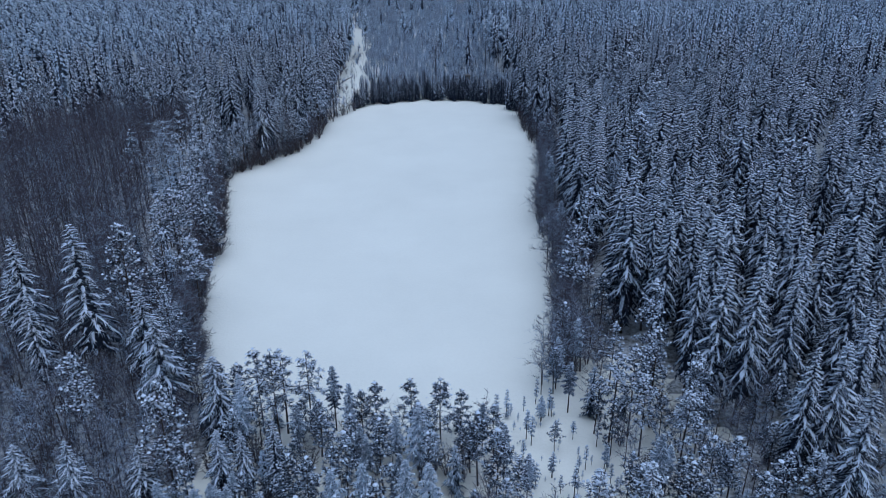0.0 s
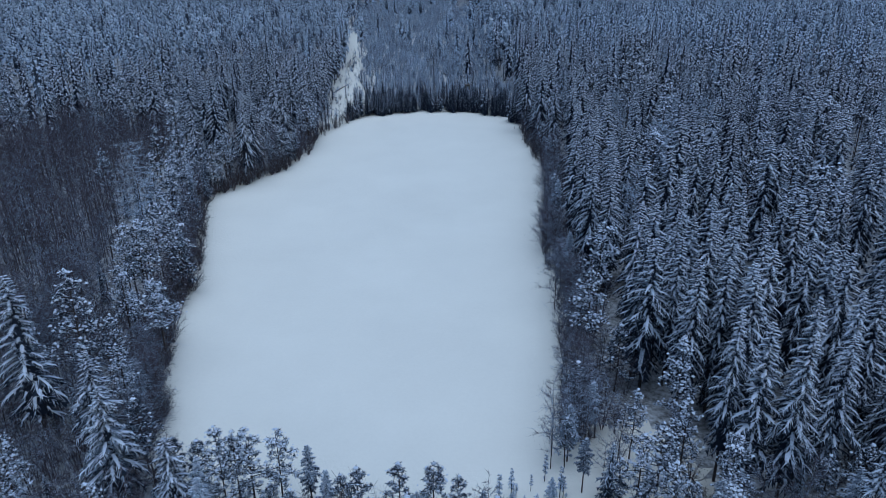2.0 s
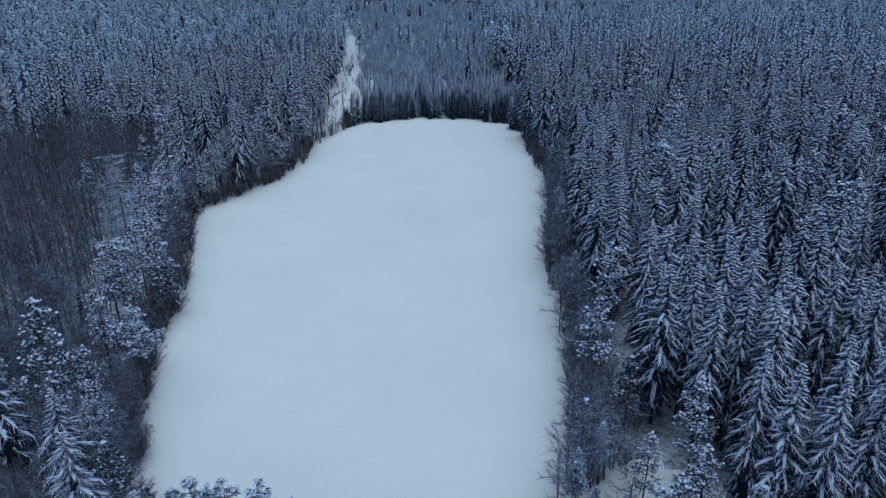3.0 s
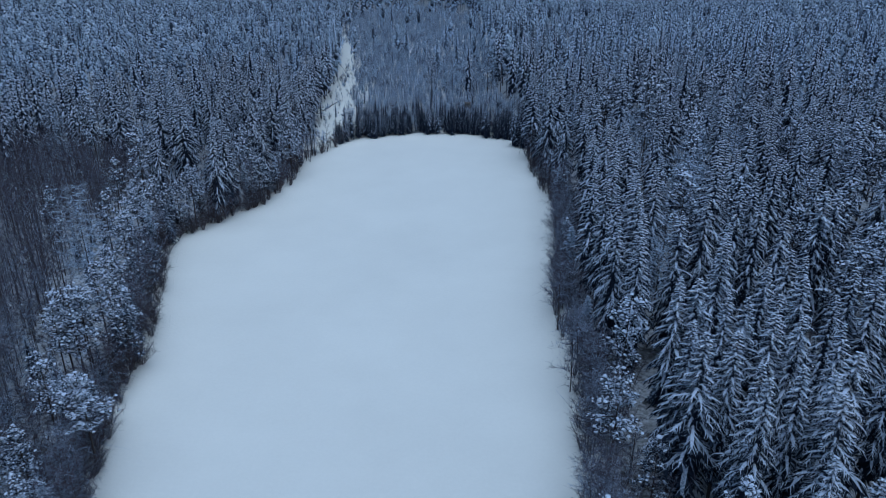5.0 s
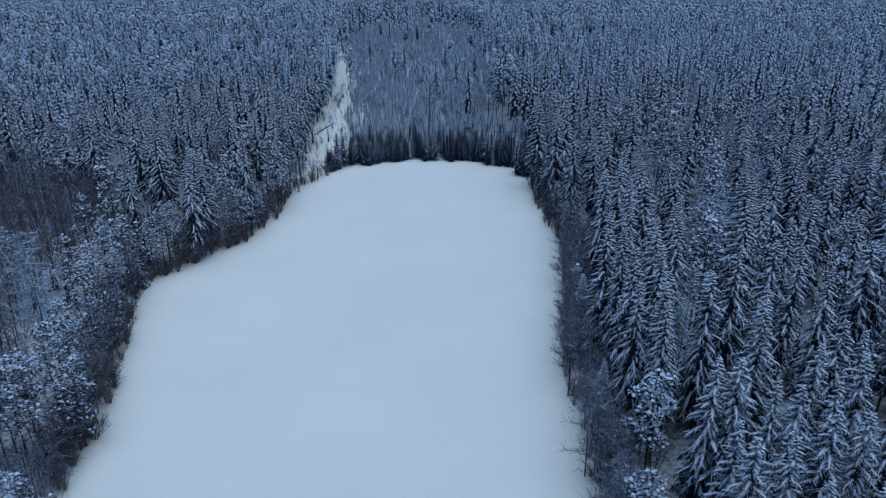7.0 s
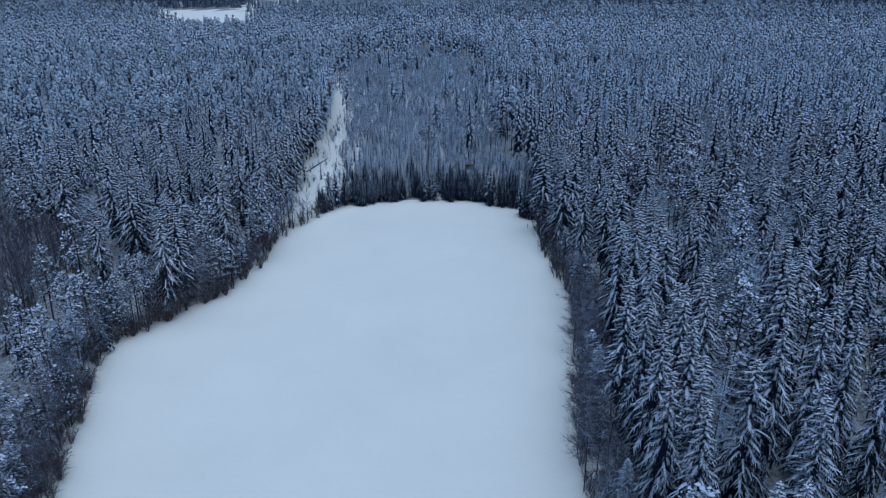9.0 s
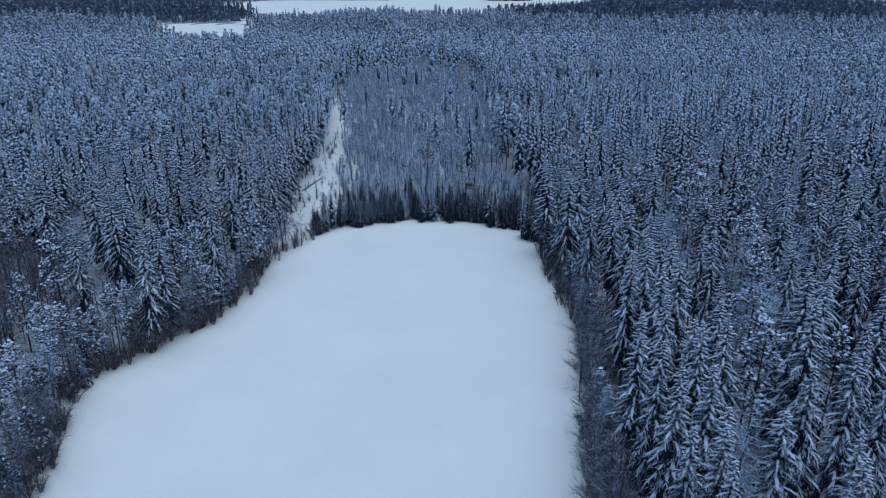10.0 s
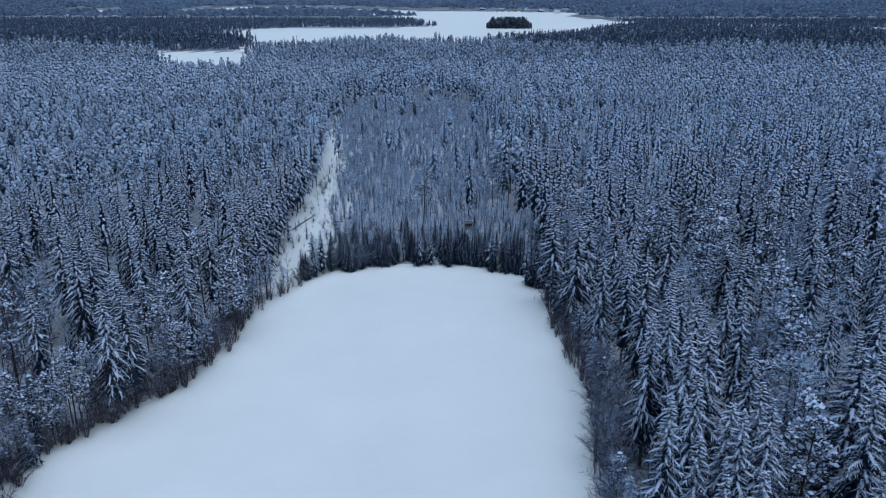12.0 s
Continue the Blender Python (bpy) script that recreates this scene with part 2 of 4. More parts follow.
def pine_shape(h, rad, limbs, clumps, snow=1.0, low=0.45, shoots=9, twist=1.0, lumps=4):
    """Scots pine: a bare lower trunk, crooked limbs and a crown of needle clumps under lumps of snow."""
    trunk, crown, cap = Build(), Build(), Build()
    bend = rand(-0.03, 0.03, 2) * h * twist
    tz = np.linspace(0, 1, 5)
    line = np.stack([bend[0] * tz ** 2, bend[1] * np.sin(tz * 2.5), tz * h * 0.97 - 0.2], 1)
    trunk.tube(line, (0.0085 * h + 0.02) * (1.05 - 0.9 * tz), 6)
    for k in range(limbs):
        q = low + (0.98 - low) * ((k // 4 * 4 + rand(0, 2.6)) / limbs)
        base = np.array([np.interp(q, tz, line[:, j]) for j in range(3)])
        az = k * 1.57 + (k // 4) * 0.8 + rand(-0.6, 0.6)
        e = (q - low) / (1 - low)
        length = rad * rand(0.6, 1.2) * min(1.0, 0.6 + 1.4 * e) * (1.04 - e) ** 0.7
        d = np.array([np.cos(az), np.sin(az), 0.0])
        tip = base + d * length + np.array([0, 0, length * (0.7 * e * e + rand(-0.25, 0.12))])
        mid = (base + tip) / 2 + np.array([0, 0, 0.08 * length])
        crown.tube([base, mid, tip], [0.004 * h, 0.003 * h, 0.01], 3, 1)
        for i in range(clumps):
            s = 0.4 + 0.6 * (i + rand(0.2, 1)) / clumps
            c = base + (tip - base) * s + rng.normal(size=3) * (0.17, 0.17, 0.1) * length
            size = (0.3 + 0.24 * rand(0, 1)) * (0.3 + rad * 0.4)
            tuft(crown, c, size * 0.8, shoots, 0, 0.15)
            tuft(cap, c + (0, 0, 0.1 * size), size * 0.75, int(shoots * 0.5 * snow), 0, 0.13, 0.12)
            for m in range(lumps):
                if rand(0, 1) < 0.05 + 0.62 * snow:
                    off = rng.normal(size=3) * (0.5, 0.5, 0.28)
                    pad(cap, c + off * size + (0, 0, 0.2 * size), size * (rand(0.16, 0.34) if m else rand(0.26, 0.46)) * (0.6 + 0.4 * snow), 6)
    c = line[-1] + (0, 0, 0.1)
    tuft(crown, c, 0.45, shoots)
    if snow > 0:
        pad(cap, c + (0, 0, 0.1), 0.3, 6)
    return trunk, crown, cap


def bare_shape(h, rad, limbs, twigs, low=0.3, fork=0.55, thick=1.0, lite=False):
    """A leafless tree: trunk, rising limbs and a haze of fine twigs."""
    trunk, crown = Build(), Build()
    bend = rand(-0.05, 0.05, 2) * h
    tz = np.linspace(0, 1, 5)
    line = np.stack([bend[0] * tz ** 2, bend[1] * tz ** 1.5, tz * h - 0.2], 1)
    trunk.tube(line[::4] if lite else line, (0.0045 * h + 0.015) * thick * (1.04 - (tz[::4] if lite else tz)), 3 if lite else 5)
    for k in range(limbs):
        q = low + (0.96 - low) * ((k + rand(0, 1)) / limbs)
        base = np.array([np.interp(q, tz, line[:, j]) for j in range(3)])
        az = k * 2.4 + rand(-0.7, 0.7)
        length = rad * rand(0.7, 1.25) * (1.25 - q * 0.9)
        d = np.array([np.cos(az), np.sin(az), 0.0])
        tip = base + d * length + np.array([0, 0, length * fork * rand(0.6, 1.6)])
        mid = (base + tip) / 2 + np.array([0, 0, -0.05 * length]) + rng.normal(size=3) * 0.05 * length
        crown.tube([base, tip] if lite else [base, mid, tip], [0.0025 * h * thick, 0.006] if lite else [0.0025 * h * thick, 0.0016 * h * thick, 0.006], 3)
        n = twigs
        s = rand(0.15, 1.0, n)[:, None]
        root = np.where(s < 0.5, base + (mid - base) * s * 2, mid + (tip - mid) * (s - 0.5) * 2)
        way = (tip - base) / length * 0.6 + rng.normal(size=(n, 3)) * (0.65, 0.65, 0.5) + (0, 0, 0.2)
        way /= np.linalg.norm(way, axis=1)[:, None]
        reach = length * rand(0.22, 0.6, n)[:, None]
        o = np.cross(way, rng.normal(size=(n, 3)))
        o /= np.linalg.norm(o, axis=1)[:, None] + 1e-9
        wide = 0.017 * thick + 0.0004 * h
        crown.tris(np.stack([root - o * wide, root + o * wide, root + way * reach], 1))
        r2 = root + way * reach * rand(0.3, 0.7, n)[:, None]
        w2 = way * 0.6 + rng.normal(size=(n, 3)) * 0.7
        crown.tris(np.stack([r2 - o * wide * 0.7, r2 + o * wide * 0.7, r2 + w2 * reach * 0.6], 1))
    return trunk, crown, Build()


def shrub_shape(h, rad, stems, twigs):
    """A leafless shrub: stems that spread from one root."""
    trunk, crown = Build(), Build()
    for k in range(stems):
        az, out = rand(0, 6.28), rad * rand(0.2, 1)
        d = np.array([np.cos(az), np.sin(az), 0.0])
        hh = h * rand(0.6, 1.1)
        a, b, c = d * 0.12, d * out * 0.45 + (0, 0, hh * 0.55), d * out + (0, 0, hh)
        crown.tube([a - (0, 0, 0.2), b, c], [0.04, 0.03, 0.01], 3)
        s = rand(0.25, 1, twigs)[:, None]
        root = np.where(s < 0.5, a + (b - a) * s * 2, b + (c - b) * (s - 0.5) * 2)
        way = rng.normal(size=(twigs, 3)) * (0.7, 0.7, 0.4) + (0, 0, 0.3)
        o = np.cross(way, rng.normal(size=(twigs, 3)))
        o /= np.linalg.norm(o, axis=1)[:, None] + 1e-9
        crown.tris(np.stack([root - o * 0.026, root + o * 0.026, root + way * h * rand(0.12, 0.3, twigs)[:, None]], 1))
    return trunk, crown, Build()


def joined(shape, slots=(0, 1, 2)):
    """One array set out of trunk, crown and snow, with their material slots."""
    b = Build()
    for part_b, slot in zip(shape, slots):
        v, f, m = part_b.arrays()
        if len(v):
            b.add(v, f, slot)
            if slot == 1 and m.any():
                b.m[-1] = np.where(m == 1, 0, 1)
    return b.arrays()


def far_spire(h, rad, tiers, sides):
    b = Build()
    for k in range(tiers):
        z0, z1 = h * (0.12 + 0.8 * k / tiers), h * min(1.0, 0.12 + 0.8 * (k + 1) / tiers + 0.2)
        r = rad * (1 - 0.85 * k / tiers)
        a = np.linspace(0, 2 * np.pi, sides, endpoint=False) + rand(0, 6)
        for i in range(sides):
            ww, zz = 2.2 / sides, rand(-0.05, 0.05) * h
            b.tris([(np.cos(a[i] - ww) * r * 0.75, np.sin(a[i] - ww) * r * 0.75, z0 + zz + 0.05 * h), (np.cos(a[i]) * r * rand(0.9, 1.35), np.sin(a[i]) * r * rand(0.9, 1.35), z0 + zz - 0.03 * h), (0, 0, z1)], 0 if k % 2 or i % 3 else 1)
            b.tris([(np.cos(a[i]) * r * 1.1, np.sin(a[i]) * r * 1.1, z0 + zz - 0.03 * h), (np.cos(a[i] + ww) * r * 0.75, np.sin(a[i] + ww) * r * 0.75, z0 + zz + 0.05 * h), (0, 0, z1)], 0)
    return b.arrays()


def far_spruce(h, rad, tiers, sides):
    """A distant spruce: a dark spire with drooping boughs, most of them snowed over."""
    b = Build()
    ring = [(np.cos(a) * rad * 0.42, np.sin(a) * rad * 0.42, h * 0.14) for a in np.linspace(0, 2 * np.pi, 6)[:-1]]
    for i in range(5):
        b.tris([ring[i], ring[(i + 1) % 5], (0, 0, h)], 0)
    n = tiers * sides
    for k in range(n):
        q = 0.16 + 0.8 * (k + rand(0, 1)) / n
        az, r = k * 2.39996 + rand(-0.4, 0.4), rad * (1 - q) ** 0.65 * rand(0.8, 1.3) + 0.1
        d, side = np.array([np.cos(az), np.sin(az), 0]), np.array([-np.sin(az), np.cos(az), 0])
        w = (0.2 + 0.24 * r) * rand(0.8, 1.3)
        root, tip, belly = (0, 0, h * q + 0.1 * r), d * r + (0, 0, h * q - r * rand(0.4, 0.8)), d * r * 0.6 + (0, 0, h * q - r * 0.25)
        # low boughs stay dark: thinner snow, and the shade between trees built in
        b.tris([root, belly + side * w, tip, root, tip, belly - side * w], 1 if rand(0, 1) < 1.6 * q - 0.15 else 0)
        b.tris([belly + side * w * 1.1, belly - side * w * 1.1, tip - np.array([0, 0, 0.12 * r + 0.3])], 0)
    return b.arrays()


def far_pine(h, rad, clumps, low=0.36, sides=4):
    """A distant pine: a thin trunk and a rounded crown of dark clumps under lumps of snow."""
    b = Build()
    b.tube([(0, 0, 0), (0, 0, h * 0.9)], [0.13, 0.05], 3, 0)
    a5 = np.linspace(0, 2 * np.pi, 6)[:-1]
    # added dark core in place of the shade inside the crown
    belt = [(np.cos(a) * rad * 0.36, np.sin(a) * rad * 0.36, h * (low + 0.3 * (1 - low)) + rand(-0.04, 0.04) * h) for a in a5]
    for i in range(5):
        b.tris([belt[i], belt[(i + 1) % 5], (0, 0, h * 0.97), belt[(i + 1) % 5], belt[i], (0, 0, h * low)], 0)
    for k in range(clumps):
        e = (k + rand(0, 1)) / clumps
        az = k * 2.39996 + rand(-0.5, 0.5)
        r = rad * min(1.0, 0.62 + 1.3 * e) * (1.03 - e) ** 0.6 * rand(0.3, 1.0)
        size = rad * 1.2 / math.sqrt(clumps) * rand(0.65, 1.35)
        d, side = np.array([np.cos(az), np.sin(az), 0]), np.array([-np.sin(az), np.cos(az), 0])
        c = d * r + (0, 0, h * (low + (0.98 - low) * e) - 0.22 * r)
        # lower clumps take the dark slot to paint the shade under the crown
        pad(b, c, size, sides, 1 if e > rand(0.2, 0.45) else 0)
        b.tris([c + side * size * 1.15, c - side * size * 1.15, c + d * size * 0.8 - np.array([0, 0, size * rand(1.2, 2.2)])], 0)
    return b.arrays()


def puff(h, rad, twigs, wide):
    """A frosted young broadleaf seen from afar: a thin stem and a bush of fine twigs."""
    b = Build()
    b.tube([(0, 0, 0), (rand(-0.2, 0.2), rand(-0.2, 0.2), h * 0.9)], [0.03, 0.015], 3, 0)
    q = rand(0.2, 1.0, twigs)
    az = rand(0, 6.28, twigs)
    r = rad * np.sin(np.clip(q, 0.05, 0.97) * np.pi) ** 0.6
    root = np.stack([0 * q, 0 * q, h * (q - 0.12)], 1) + np.stack([np.cos(az), np.sin(az), 0 * az], 1) * (r * rand(0.05, 0.6, twigs))[:, None]
    way = np.stack([np.cos(az) * r, np.sin(az) * r, 0.35 * r + 0.1 * h * rand(0, 1, twigs)], 1) * rand(0.4, 0.9, twigs)[:, None] + rng.normal(size=(twigs, 3)) * 0.12 * rad
    o = np.cross(way, rng.normal(size=(twigs, 3)))
    o /= np.linalg.norm(o, axis=1)[:, None] + 1e-9
    b.tris(np.stack([root - o * wide, root + o * wide, root + way], 1), 1)
    return b.arrays()


# ---- plan of the clearing ----
FIELD = [(-34, 92), (-41, 108), (-43, 117), (-45.5, 130), (-47, 143), (-48.5, 153), (-51.5, 166), (-54.5, 176), (-57.2, 186), (-56.4, 194.5), (-52, 201.4),
         (-47.7, 207.5), (-42.6, 215.5), (-39, 227), (-38, 246), (-35.4, 256), (-27, 271.2), (-7, 278), (14, 274.6), (21, 269), (25, 260.5),
         (27, 228), (29.2, 213), (27.6, 199), (25.2, 186), (22.6, 170), (22, 155), (22.4, 144), (21.2, 130), (20, 118), (18, 106), (16, 95), (12, 88), (0, 87), (-20, 89)]


def inside(poly, x, y):
    """True where points lie within a polygon."""
    hit = np.zeros(np.shape(x), bool)
    for (x0, y0), (x1, y1) in zip(poly, poly[1:] + poly[:1]):
        cross = ((y0 > y) != (y1 > y)) & (x < (x1 - x0) * (y - y0) / (y1 - y0 + 1e-12) + x0)
        hit ^= cross
    return hit


def edge_distance(poly, x, y):
    best = np.full(np.shape(x), 1e9)
    for (x0, y0), (x1, y1) in zip(poly, poly[1:] + poly[:1]):
        dx, dy = x1 - x0, y1 - y0
        t = np.clip(((x - x0) * dx + (y - y0) * dy) / (dx * dx + dy * dy), 0, 1)
        best = np.minimum(best, np.hypot(x - x0 - t * dx, y - y0 - t * dy))
    return best


TRACK = [(-40, 252), (-33, 266), (-29, 276), (-33, 290), (-32, 317), (-34, 350), (-39, 385), (-43, 430), (-47, 455), (-52, 450), (-50, 429), (-44, 385), (-42, 350), (-41.5, 313), (-39.5, 280), (-39, 262)]
THICKET = [(-32, 274), (-7, 281), (16, 277), (26, 268), (28, 300), (20, 340), (24, 400), (26, 440), (25, 510), (22, 560), (0, 598), (-50, 585), (-66, 560), (-50, 480), (-44, 430), (-35.5, 350), (-33, 300)]
GLADE = [(7, 89), (14, 92), (17, 88), (21, 83), (23, 74), (18, 66), (12, 68), (9, 78)]
COPSE = [(-34, 92), (-20, 88), (5, 88), (9, 80), (12, 66), (10, 40), (-30, 40)]
BROWN = [(-58, 112), (-62, 135), (-66, 160), (-76, 180), (-74, 215), (-80, 240), (-112, 246), (-128, 215), (-100, 150), (-78, 112)]
LAKE = [(-385, 1440), (-350, 1280), (-285, 1150), (-232, 1060), (-222, 1022), (-90, 1035), (60, 1075), (170, 1200), (220, 1400), (300, 1570), (440, 1890), (390, 2033), (357, 2270), (400, 2570), (126, 2644), (-90, 2640), (-400, 2900), (-640, 2850), (-420, 2560), (-160, 2330), (-60, 1900), (-20, 1690), (-110, 1610), (-236, 1605), (-334, 1565)]
BAY = [(-800, 2300), (-660, 2400), (-480, 2800), (-520, 2980), (-780, 3150), (-930, 2980)]
COVE = [(-1170, 2450), (-900, 2300), (-1040, 2700), (-1300, 2830)]
MEADOW = [(-252, 760), (-151, 680), (-165, 760), (-200, 880), (-170, 890), (-165, 955), (-225, 965), (-226, 1050), (-250, 1120), (-248, 1000), (-348, 1012)]
STRIP = [(530, 1650), (730, 1640), (760, 1760), (560, 1780)]
FARM = [(770, 1480), (960, 1470), (980, 1650), (790, 1640)]
LEA = [(50, 780), (96, 770), (100, 860), (55, 850)]
ISLAND = [(78, 1590), (100, 1582), (150, 1582), (166, 1590), (160, 1620), (120, 1630), (84, 1618)]
OPEN = [FIELD, TRACK, GLADE, LAKE, BAY, COVE, MEADOW, STRIP, FARM, LEA]


def in_thicket(x, y):
    x, y = np.asarray(x, float), np.asarray(y, float)
    return inside(THICKET, x + 3 * np.sin(y / 17) + 2 * np.sin(y / 6.3), y + (y > 330) * (14 * np.sin(x / 11) + 7 * np.sin(x / 4.1)))


def hills(x, y):
    far = np.clip((y - 2300) / 1800, 0, 1)
    roll = 34 * far * (0.75 + 0.25 * np.sin(x / 430 + 1.0) + 0.15 * np.sin(x / 170 + y / 300))
    return roll


# ---- ground: one sheet to the horizon ----
def ground_sheet():
    xs = np.concatenate([-np.geomspace(4600, 130, 36), np.linspace(-120, 120, 121), np.geomspace(130, 4600, 36)])
    ys = np.concatenate([np.linspace(-900, -20, 12), np.linspace(0, 300, 151), np.geomspace(306, 4900, 70)])
    gx, gy = np.meshgrid(xs, ys)
    wave = 0.16 * np.sin(gx / 13 + 0.7 * np.sin(gy / 17)) * np.sin(gy / 19) + 0.06 * np.sin(gx / 3.1 + gy / 4.3)
    rough = np.where(inside(FIELD, gx, gy), 0.35, 1.2) * wave
    near = np.exp(-((edge_distance(FIELD, gx, gy) - 1.0) / 2.2) ** 2)
    gz = rough + 0.3 * near * (0.6 + 0.4 * np.sin(gx * 0.9 + gy * 0.7)) + hills(gx, gy)
    n, w = len(ys), len(xs)
    i = (np.arange(n - 1)[:, None] * w + np.arange(w - 1)).ravel()
    f = np.concatenate([np.stack([i, i + 1, i + w + 1], 1), np.stack([i, i + w + 1, i + w], 1)])
    v = np.stack([gx, gy, gz], -1).reshape(-1, 3)
    c = v[f].mean(1)
    # wooded faces take the floor colour that has the tree shade in it
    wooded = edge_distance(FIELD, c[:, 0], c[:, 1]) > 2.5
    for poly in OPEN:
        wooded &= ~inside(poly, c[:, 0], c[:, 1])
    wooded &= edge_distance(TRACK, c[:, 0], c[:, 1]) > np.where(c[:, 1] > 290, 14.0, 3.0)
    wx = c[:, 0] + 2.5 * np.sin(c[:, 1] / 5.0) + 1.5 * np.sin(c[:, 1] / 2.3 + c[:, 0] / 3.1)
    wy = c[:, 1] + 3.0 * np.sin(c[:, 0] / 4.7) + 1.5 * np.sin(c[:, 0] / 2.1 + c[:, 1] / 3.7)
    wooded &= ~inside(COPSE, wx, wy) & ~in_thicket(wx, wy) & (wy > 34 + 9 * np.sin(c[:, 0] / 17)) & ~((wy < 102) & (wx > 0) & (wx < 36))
    me = mesh_from("ground", (v, f, wooded.astype(int)), [SNOW, SHADED_FLOOR], True)
    return tagged(new("ground", me), "snow-covered field and forest floor", "ground", kind="structure")


ground_sheet()


# ---- things ----
def part(name, arrays, mats, parent, label="", smooth=False):
    ob = new(name, mesh_from(name, arrays, mats, smooth))
    ob.parent = parent
    if label:
        ob["label"] = label
    return ob


def tree(name, shape, mats, label, category, group, crown="crown"):
    root = new(name)
    root.empty_display_size = 0.5
    for nm, b, mat in zip(("trunk", crown, "snow_cover"), shape, mats):
        if b.v:
            ob = part(nm, b.arrays(), [mat, mats[0]] if nm == "crown" else [mat], root, "", nm != "crown")
            if nm != "trunk":
                ob["kind"] = "stuff"
    return tagged(root, label, category, group)


SPRUCE_MATS, PINE_MATS, BARE_MATS = (BARK, NEEDLE, BLUED_SNOW_CAP), (BARK, PINE_NEEDLE, BLUED_SNOW_CAP), (BARK, TWIG, BLUED_SNOW_CAP)

# each kind: unit height of its models, the models near by, and coarser ones for the joined woods
KINDS = {}


def kind(name, height, near, mid, far, horizon, far_mats, label, category, group, mats):
    KINDS[name] = dict(height=height, near=[tree(name, s, mats, label, category, group) for s in near], mid=mid, far=far, horizon=horizon, mats=mats, far_mats=far_mats, used=0, label=label, at=[])


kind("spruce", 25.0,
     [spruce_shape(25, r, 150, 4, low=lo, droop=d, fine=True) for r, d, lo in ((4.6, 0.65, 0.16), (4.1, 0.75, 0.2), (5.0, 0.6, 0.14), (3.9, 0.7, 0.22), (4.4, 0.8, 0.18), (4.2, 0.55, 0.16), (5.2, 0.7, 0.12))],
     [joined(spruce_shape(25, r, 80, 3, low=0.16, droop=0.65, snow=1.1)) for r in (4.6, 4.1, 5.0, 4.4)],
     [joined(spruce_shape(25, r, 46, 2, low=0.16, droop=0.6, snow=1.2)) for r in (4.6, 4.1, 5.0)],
     [far_spruce(25, r, 7, 4) for r in (3.8, 4.2, 3.5)], (HAZY_FAR_NEEDLE, FAR_SNOW),
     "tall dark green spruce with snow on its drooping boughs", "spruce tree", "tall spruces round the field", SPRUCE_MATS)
kind("pine", 18.0,
     [pine_shape(18, r, 24, 5, snow=0.78, low=lo, shoots=16) for r, lo in ((3.3, 0.4), (2.9, 0.46), (3.6, 0.38), (3.1, 0.36), (3.4, 0.5))],
     [joined(pine_shape(18, r, 18, 4, snow=0.8, low=0.38, shoots=9, lumps=2)) for r in (3.4, 3.0, 3.6)],
     [far_pine(18, r, 32, 0.42, 4) for r in (3.0, 2.6, 3.3)],
     [far_pine(18, r, 15, 0.4, 4) for r in (2.9, 2.5, 3.2)], (HAZY_FAR_NEEDLE, FAR_SNOW),
     "pine with clumps of snow on its crown and a bare trunk", "pine tree", "snowy pines round the field", PINE_MATS)
kind("young_pine", 10.0,
     [pine_shape(10, r, 24, 4, snow=0.42, low=lo, shoots=20) for r, lo in ((2.3, 0.36), (1.9, 0.44), (2.6, 0.3), (2.1, 0.4))] + [spruce_shape(10, r, 90, 4, snow=0.45, low=lo, droop=0.5, power=0.5, lift=0.08, core_width=0.1, fine=True) for r, lo in ((2.4, 0.3), (2.1, 0.4))],
     [joined(spruce_shape(10, r, 34, 2, snow=0.6, low=0.38, droop=0.4, power=0.42, lift=0.12, core_width=0.12)) for r in (2.5, 2.2)],
     [far_pine(10, 1.7, 16)],
     [far_pine(10, 1.7, 10)], (HAZY_FAR_NEEDLE, FAR_SNOW),
     "slender young pine with a thin trunk and light snow", "pine tree", "young pines at the field's end", (BARK, YOUNG_NEEDLE, BLUED_SNOW_CAP))
kind("birch", 16.0,
     [bare_shape(16, r, 22, 26, low=lo, thick=1.15) for r, lo in ((3.6, 0.25), (3.0, 0.35), (4.0, 0.2), (3.2, 0.3))],
     [joined(bare_shape(16, r, 15, 16, low=0.18, fork=0.9, thick=1.7, lite=True)) for r in (3.2, 2.8)],
     [joined(bare_shape(16, r, 7, 10, thick=2.4, lite=True)) for r in (3.4, 3.0)],
     [joined(bare_shape(16, r, 4, 6, thick=4.0, lite=True)) for r in (3.4, 3.0)], (TWIG, TWIG, BLUED_SNOW_CAP),
     "leafless birch with frosted brown twigs", "birch tree", "bare trees round the field", BARE_MATS)
kind("larch", 20.0,
     [bare_shape(20, r, 58, 24, low=0.25, fork=0.02, thick=1.35) for r in (4.9, 4.3, 5.3)],
     [joined(bare_shape(20, r, 20, 14, low=0.22, fork=0.08, thick=2.8)) for r in (4.2, 3.6)],
     [joined(bare_shape(20, r, 9, 12, low=0.22, fork=0.08, thick=3.0, lite=True)) for r in (4.2, 3.6)],
     [joined(bare_shape(20, r, 4, 8, low=0.22, fork=0.08, thick=4.5, lite=True)) for r in (4.2, 3.6)], (FROST_TWIG, FROST_TWIG, BLUED_SNOW_CAP),
     "leafless larch with long level branches white with frost", "larch tree", "bare larches among the spruces", (BARK, LARCH_TWIG, BLUED_SNOW_CAP))
